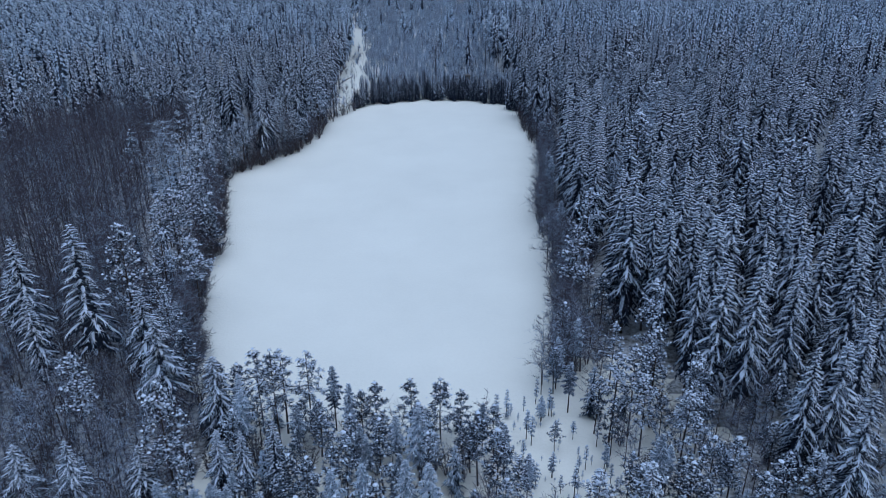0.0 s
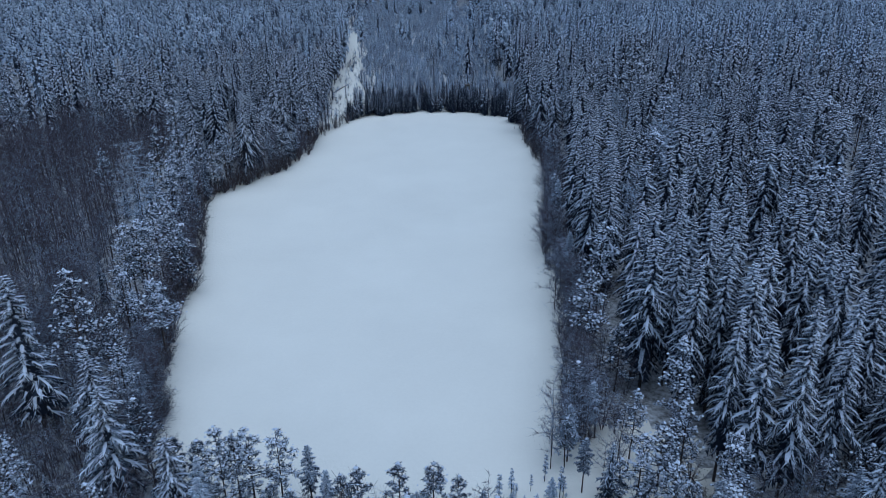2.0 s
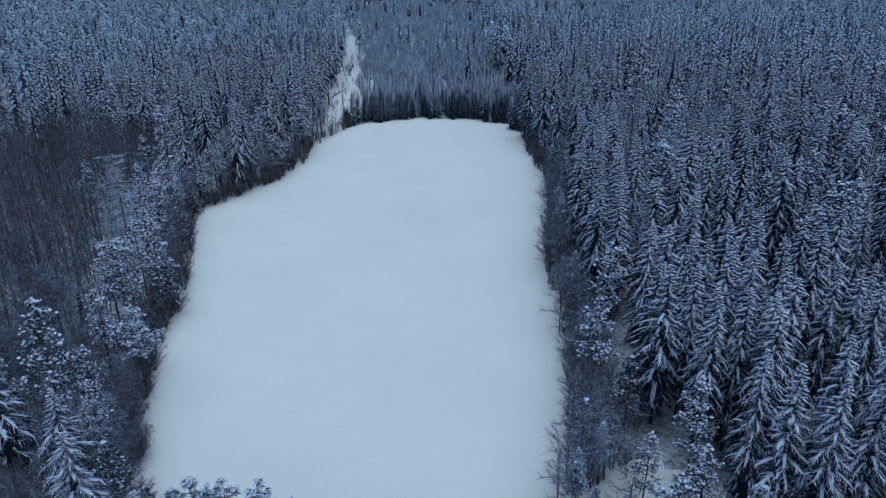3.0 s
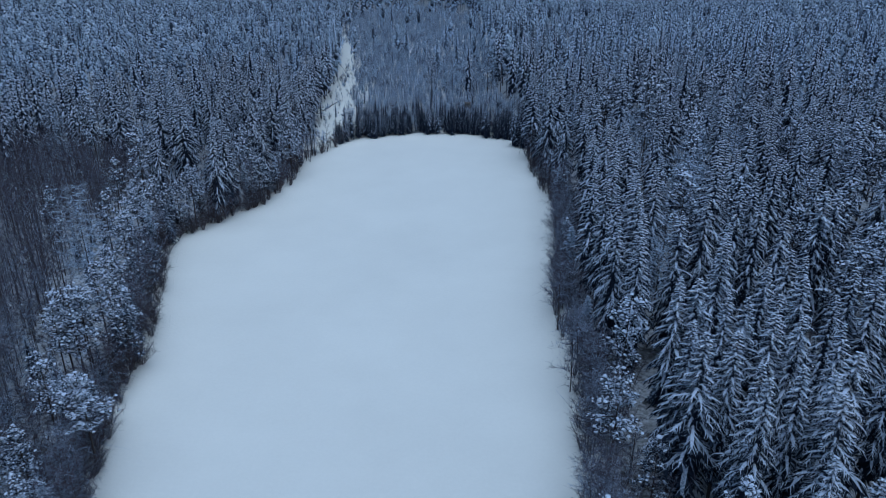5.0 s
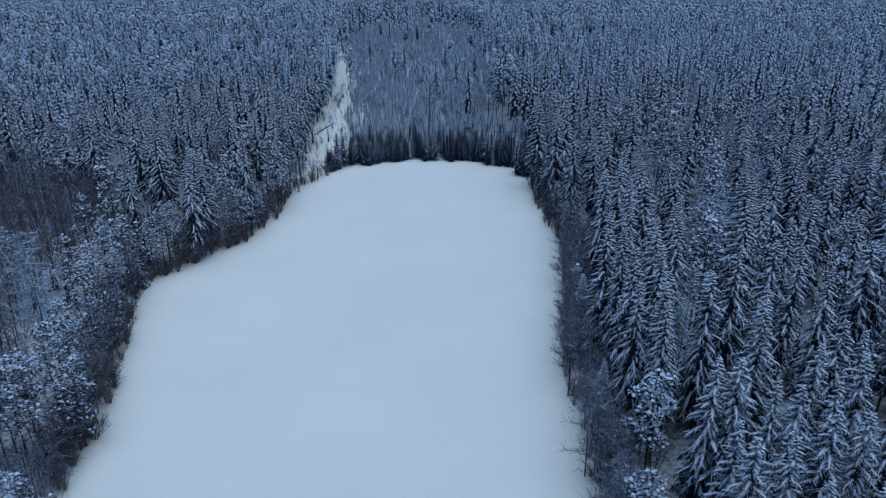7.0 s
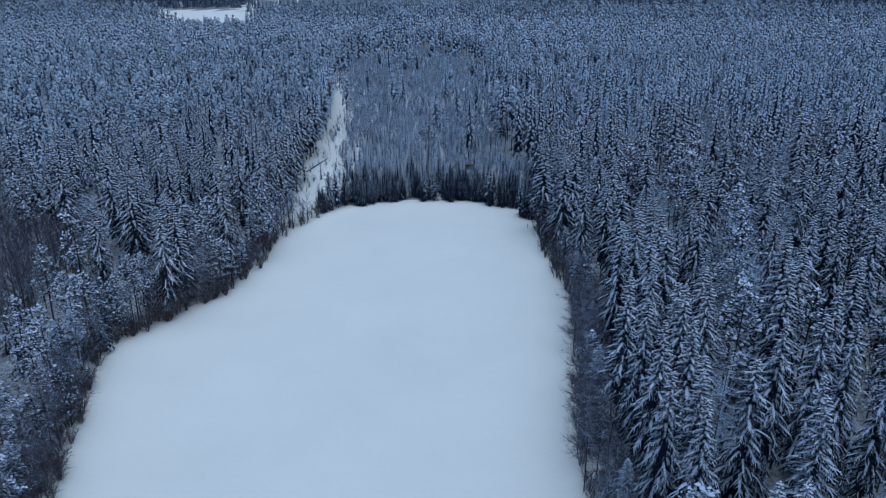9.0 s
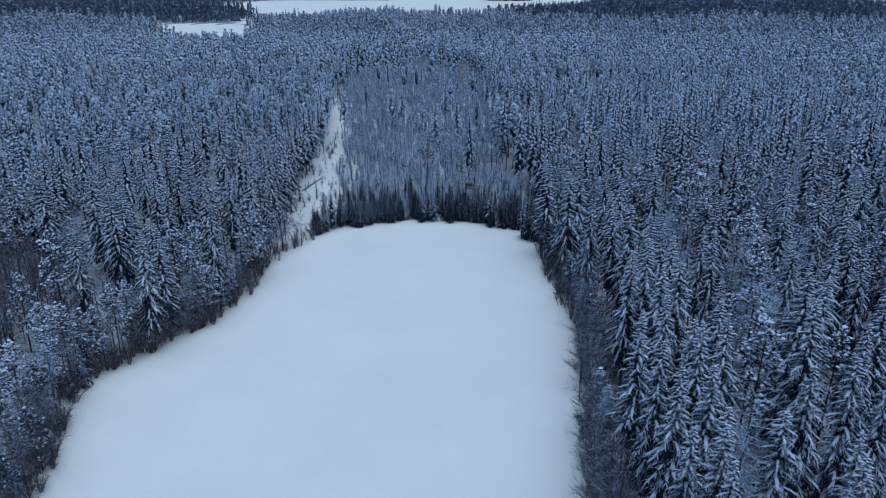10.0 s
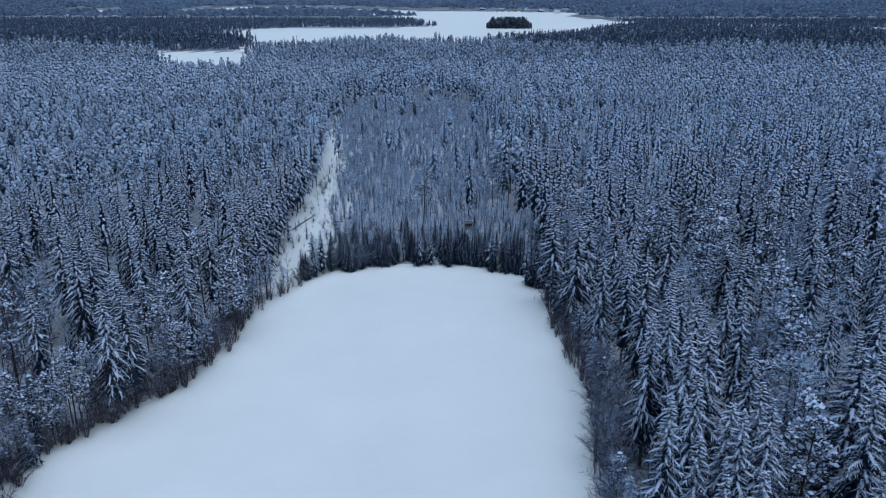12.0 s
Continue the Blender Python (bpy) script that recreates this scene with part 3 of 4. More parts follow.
kind("young_birch", 7.0,
     [bare_shape(7, 2.0, 11, 20, low=0.12, thick=1.5), shrub_shape(7, 3.2, 8, 34), bare_shape(7, 2.3, 13, 22, low=0.1, thick=1.5), shrub_shape(6, 3.6, 9, 26)],
     [joined(bare_shape(7, 2.0, 5, 17, low=0.1, thick=2.8, lite=True)), joined(shrub_shape(7, 3.2, 5, 26)), joined(shrub_shape(6, 3.6, 5, 26))],
     [puff(7, r, 80, 0.05) for r in (1.9, 1.5, 2.2)],
     [puff(7, r, 48, 0.075) for r in (1.9, 1.5, 2.2)], (FROST_TWIG, FROST_TWIG, BLUED_SNOW_CAP),
     "frosted leafless young birch in a dense thicket", "birch tree", "young birches in the thickets", BARE_MATS)
kind("shrub", 4.0,
     [shrub_shape(4, r, 14, 26) for r in (2.6, 3.2, 2.2)],
     [joined(shrub_shape(4, r, 9, 14)) for r in (1.9, 1.6)],
     [joined(shrub_shape(4, 1.8, 4, 5))],
     [joined(shrub_shape(4, 1.8, 4, 5))], (TWIG_BARE, TWIG_BARE, BLUED_SNOW_CAP),
     "bare brown shrub in the snow at the wood's edge", "shrub", "shrubs along the field", (BARK, TWIG_BARE, BLUED_SNOW_CAP))
kind("young_spruce", 8.0,
     [spruce_shape(8, r, 54, 3, snow=sn, low=0.04, droop=0.5) for r, sn in ((2.2, 0.2), (1.9, 0.35), (2.4, 0.12))],
     [joined(spruce_shape(8, r, 30, 2, snow=0.9, low=0.04, droop=0.4, core_width=0.16)) for r in (2.1, 1.8)],
     [far_spruce(8, 1.7, 5, 4), far_spruce(8, 1.4, 5, 4)],
     [far_spruce(8, 1.6, 4, 4)], (HAZY_FAR_NEEDLE, FAR_SNOW),
     "young spruce with light snow, branches down to the ground", "spruce tree", "young spruces", (BARK, DIM_NEEDLE, BLUED_SNOW_CAP))
kind("shore_spruce", 10.0,
     [spruce_shape(10, r, 60, 3, snow=sn, low=0.03, droop=0.5, power=0.7) for r, sn in ((2.5, 0.12), (2.1, 0.3), (2.8, 0.06), (2.3, 0.2))],
     [joined(spruce_shape(10, r, 34, 2, snow=0.15, low=0.03, droop=0.5)) for r in (2.4, 2.0)],
     [far_spruce(10, 2.2, 5, 4)], [far_spruce(10, 2.2, 4, 4)], (NEEDLE, FAR_SNOW),
     "dark young spruce with little snow at the field's end", "spruce tree", "young spruces along the far end", (BARK, NEEDLE, BLUED_SNOW_CAP))
kind("sapling", 4.0,
     [spruce_shape(4, r, 20, 2, snow=0.4, low=0.32, droop=0.25, power=0.5, lift=0.15, core_width=0.08) for r in (0.9, 0.7, 1.05)],
     [joined(spruce_shape(4, 0.9, 14, 2, snow=0.4, low=0.3, droop=0.25, power=0.5, lift=0.15, core_width=0.08))],
     [far_pine(4, 0.8, 6)],
     [far_pine(4, 0.8, 6)], (HAZY_FAR_NEEDLE, FAR_SNOW),
     "thin young pine sapling standing in the snow", "sapling", "pine saplings in the glade", (BARK, YOUNG_NEEDLE, BLUED_SNOW_CAP))

# trees that stand out: x, y, height
SPRUCES, PINES, BIRCHES = [], [], []
SPRUCES += [(44.0, 63.5, 22), (42.4, 72.2, 22), (46.2, 73.3, 22), (50.4, 76.5, 22), (40.9, 86.6, 25), (37.7, 88.8, 25), (55.7, 89.5, 25), (48.4, 91.0, 22), (35.2, 91.5, 25), (55.7, 94.0, 14), (45.0, 94.2, 25), (51.6, 97.0, 25), (55.8, 99.0, 25), (40.4, 100.6, 25), (61.4, 102.1, 25), (34.3, 103.6, 25), (41.1, 104.5, 25), (38.5, 105.7, 25), (55.5, 106.7, 25), (35.0, 107.6, 24), (45.2, 108.0, 25), (54.5, 110.3, 25), (51.9, 111.6, 25), (30.5, 111.8, 25), (34.1, 112.5, 25), (46.6, 113.7, 25), (29.8, 114.8, 25), (39.6, 116.0, 25), (42.8, 116.0, 25), (35.7, 116.2, 22.7)]
SPRUCES += [(38.4, 120.4, 25), (48.7, 120.4, 25), (42.0, 121.2, 25), (36.1, 121.3, 25), (34.1, 125.3, 25), (56.9, 125.6, 25), (31.6, 126.0, 25), (47.7, 126.0, 25), (72.9, 126.9, 25), (43.5, 128.3, 25), (55.4, 128.3, 25), (48.6, 129.2, 26.4), (63.2, 133.7, 25), (48.9, 133.8, 25), (40.8, 136.7, 25), (29.9, 138.5, 25), (42.1, 139.2, 25), (43.9, 143.0, 25), (27.3, 143.8, 25), (30.9, 143.8, 25), (77.8, 144.6, 25), (37.9, 146.4, 25), (32.0, 147.1, 25), (54.3, 148.7, 25), (29.6, 155.4, 25), (53.2, 155.5, 25), (44.5, 155.8, 25), (33.6, 156.1, 25), (64.6, 157.1, 25), (50.6, 157.5, 25)]
SPRUCES += [(67.1, 157.6, 25), (29.2, 161.5, 25), (56.8, 166.2, 25), (49.7, 166.5, 28), (36.1, 166.9, 25), (40.2, 169.4, 25), (28.8, 169.5, 25), (36.5, 171.8, 23), (40.0, 172.7, 25), (33.3, 174.7, 25), (52.7, 175.4, 28), (64.4, 176.0, 25), (58.0, 180.7, 25), (35.9, 185.8, 25), (58.4, 186.6, 25), (39.2, 187.2, 25), (87.3, 191.4, 25), (32.7, 192.2, 25), (71.4, 194.8, 25), (66.2, 195.5, 25), (77.8, 195.5, 25), (36.0, 196.0, 25.5), (41.2, 198.6, 25), (49.2, 201.5, 25), (38.0, 202.9, 25), (39.0, 206.0, 26), (38.1, 215.8, 25), (31.4, 219.3, 25), (55.2, 219.5, 25), (81.2, 219.7, 25)]
SPRUCES += [(79.4, 227.5, 25), (40.3, 235.7, 25), (30.3, 240.3, 25), (50.6, 245.4, 25), (33.6, 247.8, 25), (27.3, 252.0, 24.7), (26.7, 255.8, 25), (40.0, 274.6, 25), (84.5, 325.9, 25)]
SPRUCES += [(-19.3, 61.4, 11), (-49.4, 68.9, 11), (-35.2, 69.1, 11), (-43.9, 69.6, 11), (-19.9, 70.7, 13), (-23.9, 71.6, 11), (-26.9, 71.6, 11), (-29.7, 82.3, 14.4), (-39.3, 88.1, 17), (-59.1, 94.3, 17), (-44.1, 95.9, 17), (-52.9, 98.5, 26), (-63.1, 100.9, 23), (-50.6, 204.9, 23), (-49.3, 209.5, 23), (-51.6, 213.2, 23), (-53.5, 216.0, 22), (-43.1, 221.5, 23), (-63.0, 223.0, 26), (-68.2, 231.1, 23), (-65.6, 233.2, 23), (-67.7, 238.7, 23), (-63.5, 247.1, 23), (-57.5, 252.2, 23), (-43.0, 252.4, 23), (-75.2, 252.4, 23), (-65.9, 252.5, 23), (-73.4, 266.3, 23), (-68.8, 269.4, 23)]
SPRUCES += [(-56.2, 276.0, 23), (-75.5, 298.0, 23), (-66.9, 310.9, 23)]
PINES += [(37.3, 65.1, 12), (34.0, 69.5, 12), (31.0, 69.5, 12), (22.3, 70.8, 8.5), (10.2, 71.4, 7.5), (27.2, 71.8, 8.5), (6.5, 73.8, 9.5), (4.5, 77.7, 9.5), (22.3, 80.2, 8.5), (14.9, 81.0, 5), (32.8, 82.8, 15), (22.6, 82.8, 15), (25.5, 84.2, 15), (13.7, 86.6, 5), (29.7, 89.2, 15), (18.0, 89.5, 8.5), (16.5, 94.0, 8.5), (18.7, 101.6, 12), (26.5, 110.9, 12), (22.5, 115.8, 18.5), (27.8, 133.2, 19), (54.5, 169.0, 24), (45.6, 171.0, 24), (46.0, 174.5, 24), (53.9, 193.4, 25), (61.7, 219.1, 24), (76.1, 228.5, 24), (68.3, 239.1, 24), (56.6, 241.0, 27), (65.6, 260.3, 24)]
PINES += [(62.4, 263.2, 24), (85.1, 298.6, 24)]
PINES += [(-8.1, 67.0, 7.5), (-1.6, 69.7, 7.5), (-4.5, 70.3, 7.5), (-32.4, 70.3, 19.5), (-16.6, 71.9, 7.5), (-1.7, 73.6, 9.5), (-12.3, 73.6, 9.5), (-7.8, 76.0, 9.5), (-3.2, 78.1, 9.5), (-12.3, 80.9, 11), (-21.9, 81.5, 16.3), (-8.7, 81.9, 11), (2.2, 82.1, 9.5), (-48.3, 82.6, 15), (-0.4, 82.7, 11), (-4.6, 82.7, 11), (-27.0, 83.3, 11), (-21.6, 84.7, 14.5), (-24.9, 84.7, 14.5), (-18.4, 85.0, 14), (-14.9, 85.1, 11), (-37.5, 93.2, 12), (-42.7, 101.5, 15), (-50.7, 107.7, 23), (-46.8, 109.5, 15), (-43.4, 118.2, 16), (-50.8, 123.0, 16), (-56.0, 137.6, 15), (-53.5, 138.3, 17.5), (-56.3, 140.5, 16)]
PINES += [(-53.5, 141.4, 16), (-48.1, 142.3, 16), (-55.4, 144.1, 15), (-54.7, 149.8, 16), (-52.5, 151.8, 16), (-56.4, 158.6, 15), (-60.7, 179.2, 16), (-66.8, 182.3, 16), (-78.8, 185.5, 16), (-59.1, 185.8, 15), (-60.0, 192.3, 16), (-64.3, 193.9, 15), (-63.0, 197.1, 13), (-57.2, 197.2, 13), (-67.4, 198.3, 13), (-60.0, 198.5, 12), (-54.8, 199.7, 16), (-57.3, 203.1, 13), (-56.4, 208.3, 13), (-46.4, 222.0, 20), (-52.9, 225.3, 17), (-39.6, 236.6, 17), (-92.4, 237.0, 20), (-40.2, 239.0, 20), (-95.5, 256.7, 20)]
BIRCHES += [(40.9, 81.2, 13), (18.1, 98.0, 13), (37.9, 155.2, 22), (68.8, 212.4, 22), (59.9, 213.2, 22), (77.5, 250.2, 22), (88.7, 264.1, 22)]
BIRCHES += [(57.0, 197.0, 20), (-63.0, 164.6, 25)]
PINES = [(x * 55.2 / (67.2 - h), y * 55.2 / (67.2 - h), 12.0) if -18 < x < 8 and y < 80.5 else (x, y, h) for x, y, h in PINES]
placed = [("spruce", *p) for p in SPRUCES] + [("pine", *p) for p in PINES] + [("birch", *p) for p in BIRCHES]


# ---- the woods: jittered rows, the kind chosen by the plan ----
def scatter(x0, x1, y0, y1, step):
    nx, ny = int((x1 - x0) / step), int((y1 - y0) / step)
    gx, gy = np.meshgrid(x0 + (np.arange(nx) + 0.5) * step, y0 + (np.arange(ny) + 0.5) * step)
    gx, gy = (g + rng.uniform(-0.46, 0.46, g.shape) * step for g in (gx, gy))
    x, y = gx.ravel(), gy.ravel()
    keep = np.abs(x) < 0.61 * y + 26
    wob = np.where(y > 600, 9.0, 0.0)
    for poly in OPEN:
        keep &= ~inside(poly, x + wob * (np.sin(y / 23) + 0.6 * np.sin(x / 9)), y + wob * (np.sin(x / 19) + 0.6 * np.sin(y / 8)))
    return x[keep], y[keep]


FIXED = np.array([(p[1], p[2]) for p in placed])


def plant(x, y, choose, gap=1.5):
    for a, b in zip(x, y):
        if b < 300 and np.min(np.hypot(FIXED[:, 0] - a, FIXED[:, 1] - b)) < gap:
            continue
        got = choose(a, b)
        if got:
            placed.append((got[0], a, b, got[1]))


def near_wood(a, b):
    d = float(edge_distance(FIELD, np.array(a), np.array(b)))
    pa, pb = np.array(a), np.array(b)
    r = rng.random()
    if inside(THICKET, pa, pb):
        return None
    if d < 1.2:
        return None
    if inside(COPSE, pa, pb):
        return ("pine", rand(6, 11)) if r < 0.5 else ("spruce", rand(6, 10)) if r < 0.62 else ("birch", rand(6, 10)) if r < 0.85 else None
    if inside(BROWN, pa, pb):
        return ("birch", rand(12, 18)) if r < 0.9 else None
    if a > 0:
        if d < 7.5 and b > 95:
            return ("birch", rand(8, 14)) if r < 0.85 else ("pine", rand(9, 14)) if r < 0.92 else None
        if b < 92 and a < 45:
            return ("pine", rand(9, 14)) if r < 0.55 else ("spruce", rand(9, 15)) if r < 0.8 else ("birch", rand(8, 13)) if r < 0.95 else None
        return ("spruce", rand(17, 28)) if r < 0.6 else ("pine", rand(18, 25)) if r < 0.8 else ("birch", rand(16, 23)) if r < 0.94 else None
    if d < 5:
        return ("pine", rand(11, 17)) if r < 0.35 else ("birch", rand(7, 13)) if r < 0.7 else ("spruce", rand(8, 14)) if r < 0.85 else None
    if b < 120:
        return ("birch", rand(6, 13)) if r < 0.5 else ("spruce", rand(12, 20)) if r < 0.55 else ("pine", rand(12, 19)) if r < 0.64 else None
    if d < 14 and b < 215:
        return ("pine", rand(13, 18)) if r < 0.4 else ("birch", rand(9, 15)) if r < 0.75 else ("spruce", rand(14, 20)) if r < 0.85 else None
    return ("spruce", rand(18, 25)) if r < 0.45 else ("pine", rand(16, 22)) if r < 0.78 else ("birch", rand(12, 18)) if r < 0.9 else None


def far_wood(a, b):
    r = rng.random()
    if in_thicket(a, b) and rng.random() > 0.025 + 0.03 * (b > 440):
        return None
    if a > 20 and b < 420:
        return ("spruce", rand(19, 26)) if r < 0.6 else ("pine", rand(17, 24)) if r < 0.8 else ("birch", rand(14, 21)) if r < 0.9 else None
    if -222 < a < -140 and b > 962:
        return ("spruce", rand(15, 20))
    if b > 880:
        rise = 6 * math.exp(-((a + 85) / 55) ** 2) + 6 * math.exp(-((a - 120) / 100) ** 2)
        return ("spruce" if r < 0.35 else "pine", rand(10, 16) + rise)
    if b > 720:
        return ("spruce", rand(13, 18)) if r < 0.25 else ("pine", rand(11, 17))
    return ("pine", rand(15, 20)) if r < 0.72 else ("spruce", rand(15, 22)) if r < 0.95 else ("birch", rand(12, 16))


def under(a, b):
    pa, pb = np.array(a), np.array(b)
    r = rng.random()
    if inside(THICKET, pa, pb) or float(edge_distance(FIELD, pa, pb)) < 0.8:
        return None
    if inside(COPSE, pa, pb):
        return ("shrub", rand(2, 5)) if r < 0.4 else ("young_spruce", rand(3, 8)) if r < 0.55 else ("young_birch", rand(4, 7)) if r < 0.75 else None
    if a < -30 and b < 130:
        return ("young_birch", rand(4, 8)) if r < 0.8 else ("shrub", rand(3, 6)) if r < 0.9 else ("young_spruce", rand(3, 7))
    if inside(BROWN, pa, pb):
        return ("birch", rand(10, 15)) if r < 0.3 else None
    if a > 0 and b > 95 and float(edge_distance(FIELD, pa, pb)) < 8:
        return ("young_birch", rand(4, 9)) if r < 0.7 else ("shrub", rand(2, 5)) if r < 0.9 else None
    if a < 0:
        return ("young_birch", rand(5, 10)) if r < 0.5 else ("young_spruce", rand(4, 9)) if r < 0.65 else None
    if b < 95:
        return ("shrub", rand(2, 5)) if r < 0.25 else ("young_birch", rand(4, 8)) if r < 0.5 else ("young_spruce", rand(3, 8)) if r < 0.62 else ("pine", rand(6, 10)) if r < 0.75 else None
    return ("young_spruce", rand(5, 11)) if r < 0.22 else ("young_birch", rand(6, 10)) if r < 0.34 else None


plant(*scatter(-190, 190, 12, 300, 6.8), near_wood, 6.0)
plant(*scatter(-130, 80, 45, 250, 3.2), under)
plant(*scatter(-150, 130, 250, 300, 3.8), lambda a, b: None if inside(THICKET, np.array(a), np.array(b)) else ("young_spruce", rand(5, 11)) if rng.random() < 0.4 else ("young_birch", rand(5, 9)) if rng.random() < 0.4 else None)
plant(*scatter(-36, 14, 44, 92, 2.6), lambda a, b: ("pine", rand(6, 11)) if rng.random() < 0.5 and inside(COPSE, np.array(a), np.array(b)) and float(edge_distance(FIELD, np.array(a), np.array(b))) > 3 else None, 2.2)
plant(*scatter(-100, -28, 50, 135, 1.9), lambda a, b: ("young_birch", rand(4, 8)) if rng.random() < 0.85 and not inside(COPSE, np.array(a), np.array(b)) else None)
plant(*scatter(-130, -56, 108, 248, 2.6), lambda a, b: ("birch", rand(8, 14)) if rng.random() < 0.85 and inside(BROWN, np.array(a), np.array(b)) else None)
plant(*scatter(20, 62, 48, 98, 4.0), lambda a, b: ("pine", rand(8, 14)) if rng.random() < 0.4 else ("young_spruce", rand(4, 9)) if rng.random() < 0.3 else ("birch", rand(7, 12)) if rng.random() < 0.4 else None, 2.6)
plant(*scatter(-330, 330, 300, 480, 6.5), far_wood)
plant(*scatter(-560, 560, 480, 700, 5.8), far_wood)
plant(*scatter(-560, 560, 700, 900, 6.0), far_wood)
plant(*scatter(-760, 760, 900, 1200, 6.8), far_wood)

# shrubs and small trees along the edge, in the thicket and the glade
t_edge = [(np.array(p), np.array(q)) for p, q in zip(FIELD, FIELD[1:] + FIELD[:1])]
for p, q in t_edge:
    length = np.linalg.norm(q - p)
    out = np.array([(q - p)[1], -(q - p)[0]]) / length
    if inside(FIELD, *(((p + q) / 2 + out * 0.5)[:, None]))[0]:
        out = -out
    for k in range(int(length / 0.62)):
        c = p + (q - p) * rand(0, 1) + out * rand(-0.3, 2.6)
        if c[1] > 258 and c[0] > -30:
            for _ in range(1 + k % 2):
                back = rand(0.2, 8.0)
                placed.append(("shore_spruce", *(c + out * back), rand(5.5, 8) + 0.25 * back))
        elif c[1] > 95:
            placed.append(("shrub", *c, rand(2, 5)) if rng.random() < (0.75 if c[0] > 0 else 0.6) else ("birch" if k % 3 else "pine", *(c + out * 1.2), rand(6, 13)))
        if c[0] > 0 and 92 < c[1] < 225 and k % 3 == 0:
            placed.append(("birch", *(c + out * rand(-1.0, 1.4)), rand(8, 14)))
        if 100 < c[1] < 258:
            if k % 2:
                placed.append(("young_birch", *(c + out * rand(0.3, 4)), rand(4, 9)))
for y0, y1, step in ((268, 400, 2.05), (400, 600, 2.4)):
    x, y = scatter(-70, 40, y0, y1, step)
    ok = in_thicket(x, y)
    for a, b in zip(x[ok], y[ok]):
        if b < 300 and rng.random() < (306 - b) / 36:
            placed.append(("shore_spruce", a, b, rand(5, 9)) if rng.random() < 0.6 else ("birch", a, b, rand(6, 9)))
            continue
        placed.append(("young_birch", a, b, rand(4, 8)) if rng.random() < 0.55 else ("young_spruce", a, b, rand(3, 7)) if rng.random() < 0.7 else ("young_pine", a, b, rand(4, 8)))
for b in np.arange(264, 436, 4.6):
    a = float(np.interp(b, (262, 313, 350, 385, 430), (-40, -42.5, -43, -45, -51)))
    placed.append(("spruce", a - rand(0.8, 3.2), b, rand(18, 24)))
for k in range(240):
    c = np.array([rand(-44, -29), rand(262, 430)])
    if inside(TRACK, *c[:, None])[0]:
        placed.append((("young_spruce", "young_birch", "shrub")[k % 3], *c, 1 + 3.5 * rng.random() ** 2))
placed += [("birch", 5, 332, 18), ("spruce", 11, 326, 22), ("spruce", 23, 342, 24), ("spruce", 26, 352, 25), ("young_spruce", -24, 402, 10), ("young_spruce", -27.5, 273, 10), ("young_spruce", -36, 300, 6)]
for k in range(190):
    a, b = rand(6, 27), rand(64, 96)
    if inside(GLADE, np.array(a), np.array(b)):
        placed.append(("sapling", a, b, 0.6 + 4.2 * rng.random() ** 1.6))


placed = [p for p in placed if p[3] < 6.5 or not (inside(TRACK, np.array(p[1]), np.array(p[2])) or (-35 < p[1] < -24 and 280 < p[2] < 345))]


# ---- set them out: the nearest of each kind as things, the rest joined ----
def from_field(p):
    return math.hypot(max(0, abs(p[1]) - 62), max(0, abs(p[2] - 135) - 80))


placed.sort(key=from_field)
rest = {}
for name, a, b, h in placed:
    if name == "pine" and h < 12.6:
        name = "young_pine"
    if name == "birch" and h > 16.4 and not inside(BROWN, np.array(a), np.array(b)):
        name = "larch"
    k = KINDS[name]
    if k["used"] < (300 if name == "spruce" else 245):
        i = k["used"] % len(k["near"])
        s = h / k["height"]
        wide = s ** 0.8 * rand(0.88, 1.12) * (1.4 if name == "spruce" and a < -25 and b < 130 else 1.0)
        m = Matrix.LocRotScale((a, b, float(hills(np.array(a), np.array(b)))), Euler((0, 0, rand(0, 6.28))), (wide, wide, s))
        if k["used"] < len(k["near"]):
            k["near"][i].matrix_basis = m
        else:
            made = copy_thing(k["near"][i], Matrix())
            made.matrix_basis = m
        k["used"] += 1
    else:
        dist = math.hypot(a, b - 60) + rand(-45, 45) + (160 if name == "young_birch" and b > 255 else 0)
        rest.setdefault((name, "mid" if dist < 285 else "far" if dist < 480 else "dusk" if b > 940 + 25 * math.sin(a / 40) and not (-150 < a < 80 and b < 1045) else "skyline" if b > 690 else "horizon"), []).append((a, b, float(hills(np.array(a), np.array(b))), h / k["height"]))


def wood(name, models, spots, mats, label, category):
    spots = np.array(spots)
    pick = rng.integers(0, len(models), len(spots))
    out, n = [], 0
    for i, (v, f, m) in enumerate(models):
        sp = spots[pick == i]
        if not len(sp):
            continue
        a, wide = rng.uniform(0, 2 * np.pi, len(sp)), sp[:, 3] ** 0.8 * rng.uniform(0.85, 1.15, len(sp))
        c, s = np.cos(a) * wide, np.sin(a) * wide
        V = np.stack([c[:, None] * v[:, 0] - s[:, None] * v[:, 1] + sp[:, 0, None], s[:, None] * v[:, 0] + c[:, None] * v[:, 1] + sp[:, 1, None], sp[:, 3, None] * v[:, 2] + sp[:, 2, None]], -1)
        Fc = f[None] + (np.arange(len(sp)) * len(v))[:, None, None] + n
        out.append((V.reshape(-1, 3), Fc.reshape(-1, 3), np.tile(m, len(sp))))
        n += V.shape[0] * V.shape[1]
    arrays = tuple(np.concatenate([o[j] for o in out]) for j in range(3))
    return tagged(new(name, mesh_from(name, arrays, mats)), label, category, kind="stuff")


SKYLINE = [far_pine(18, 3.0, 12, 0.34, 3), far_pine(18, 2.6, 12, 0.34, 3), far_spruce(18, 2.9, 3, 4)]
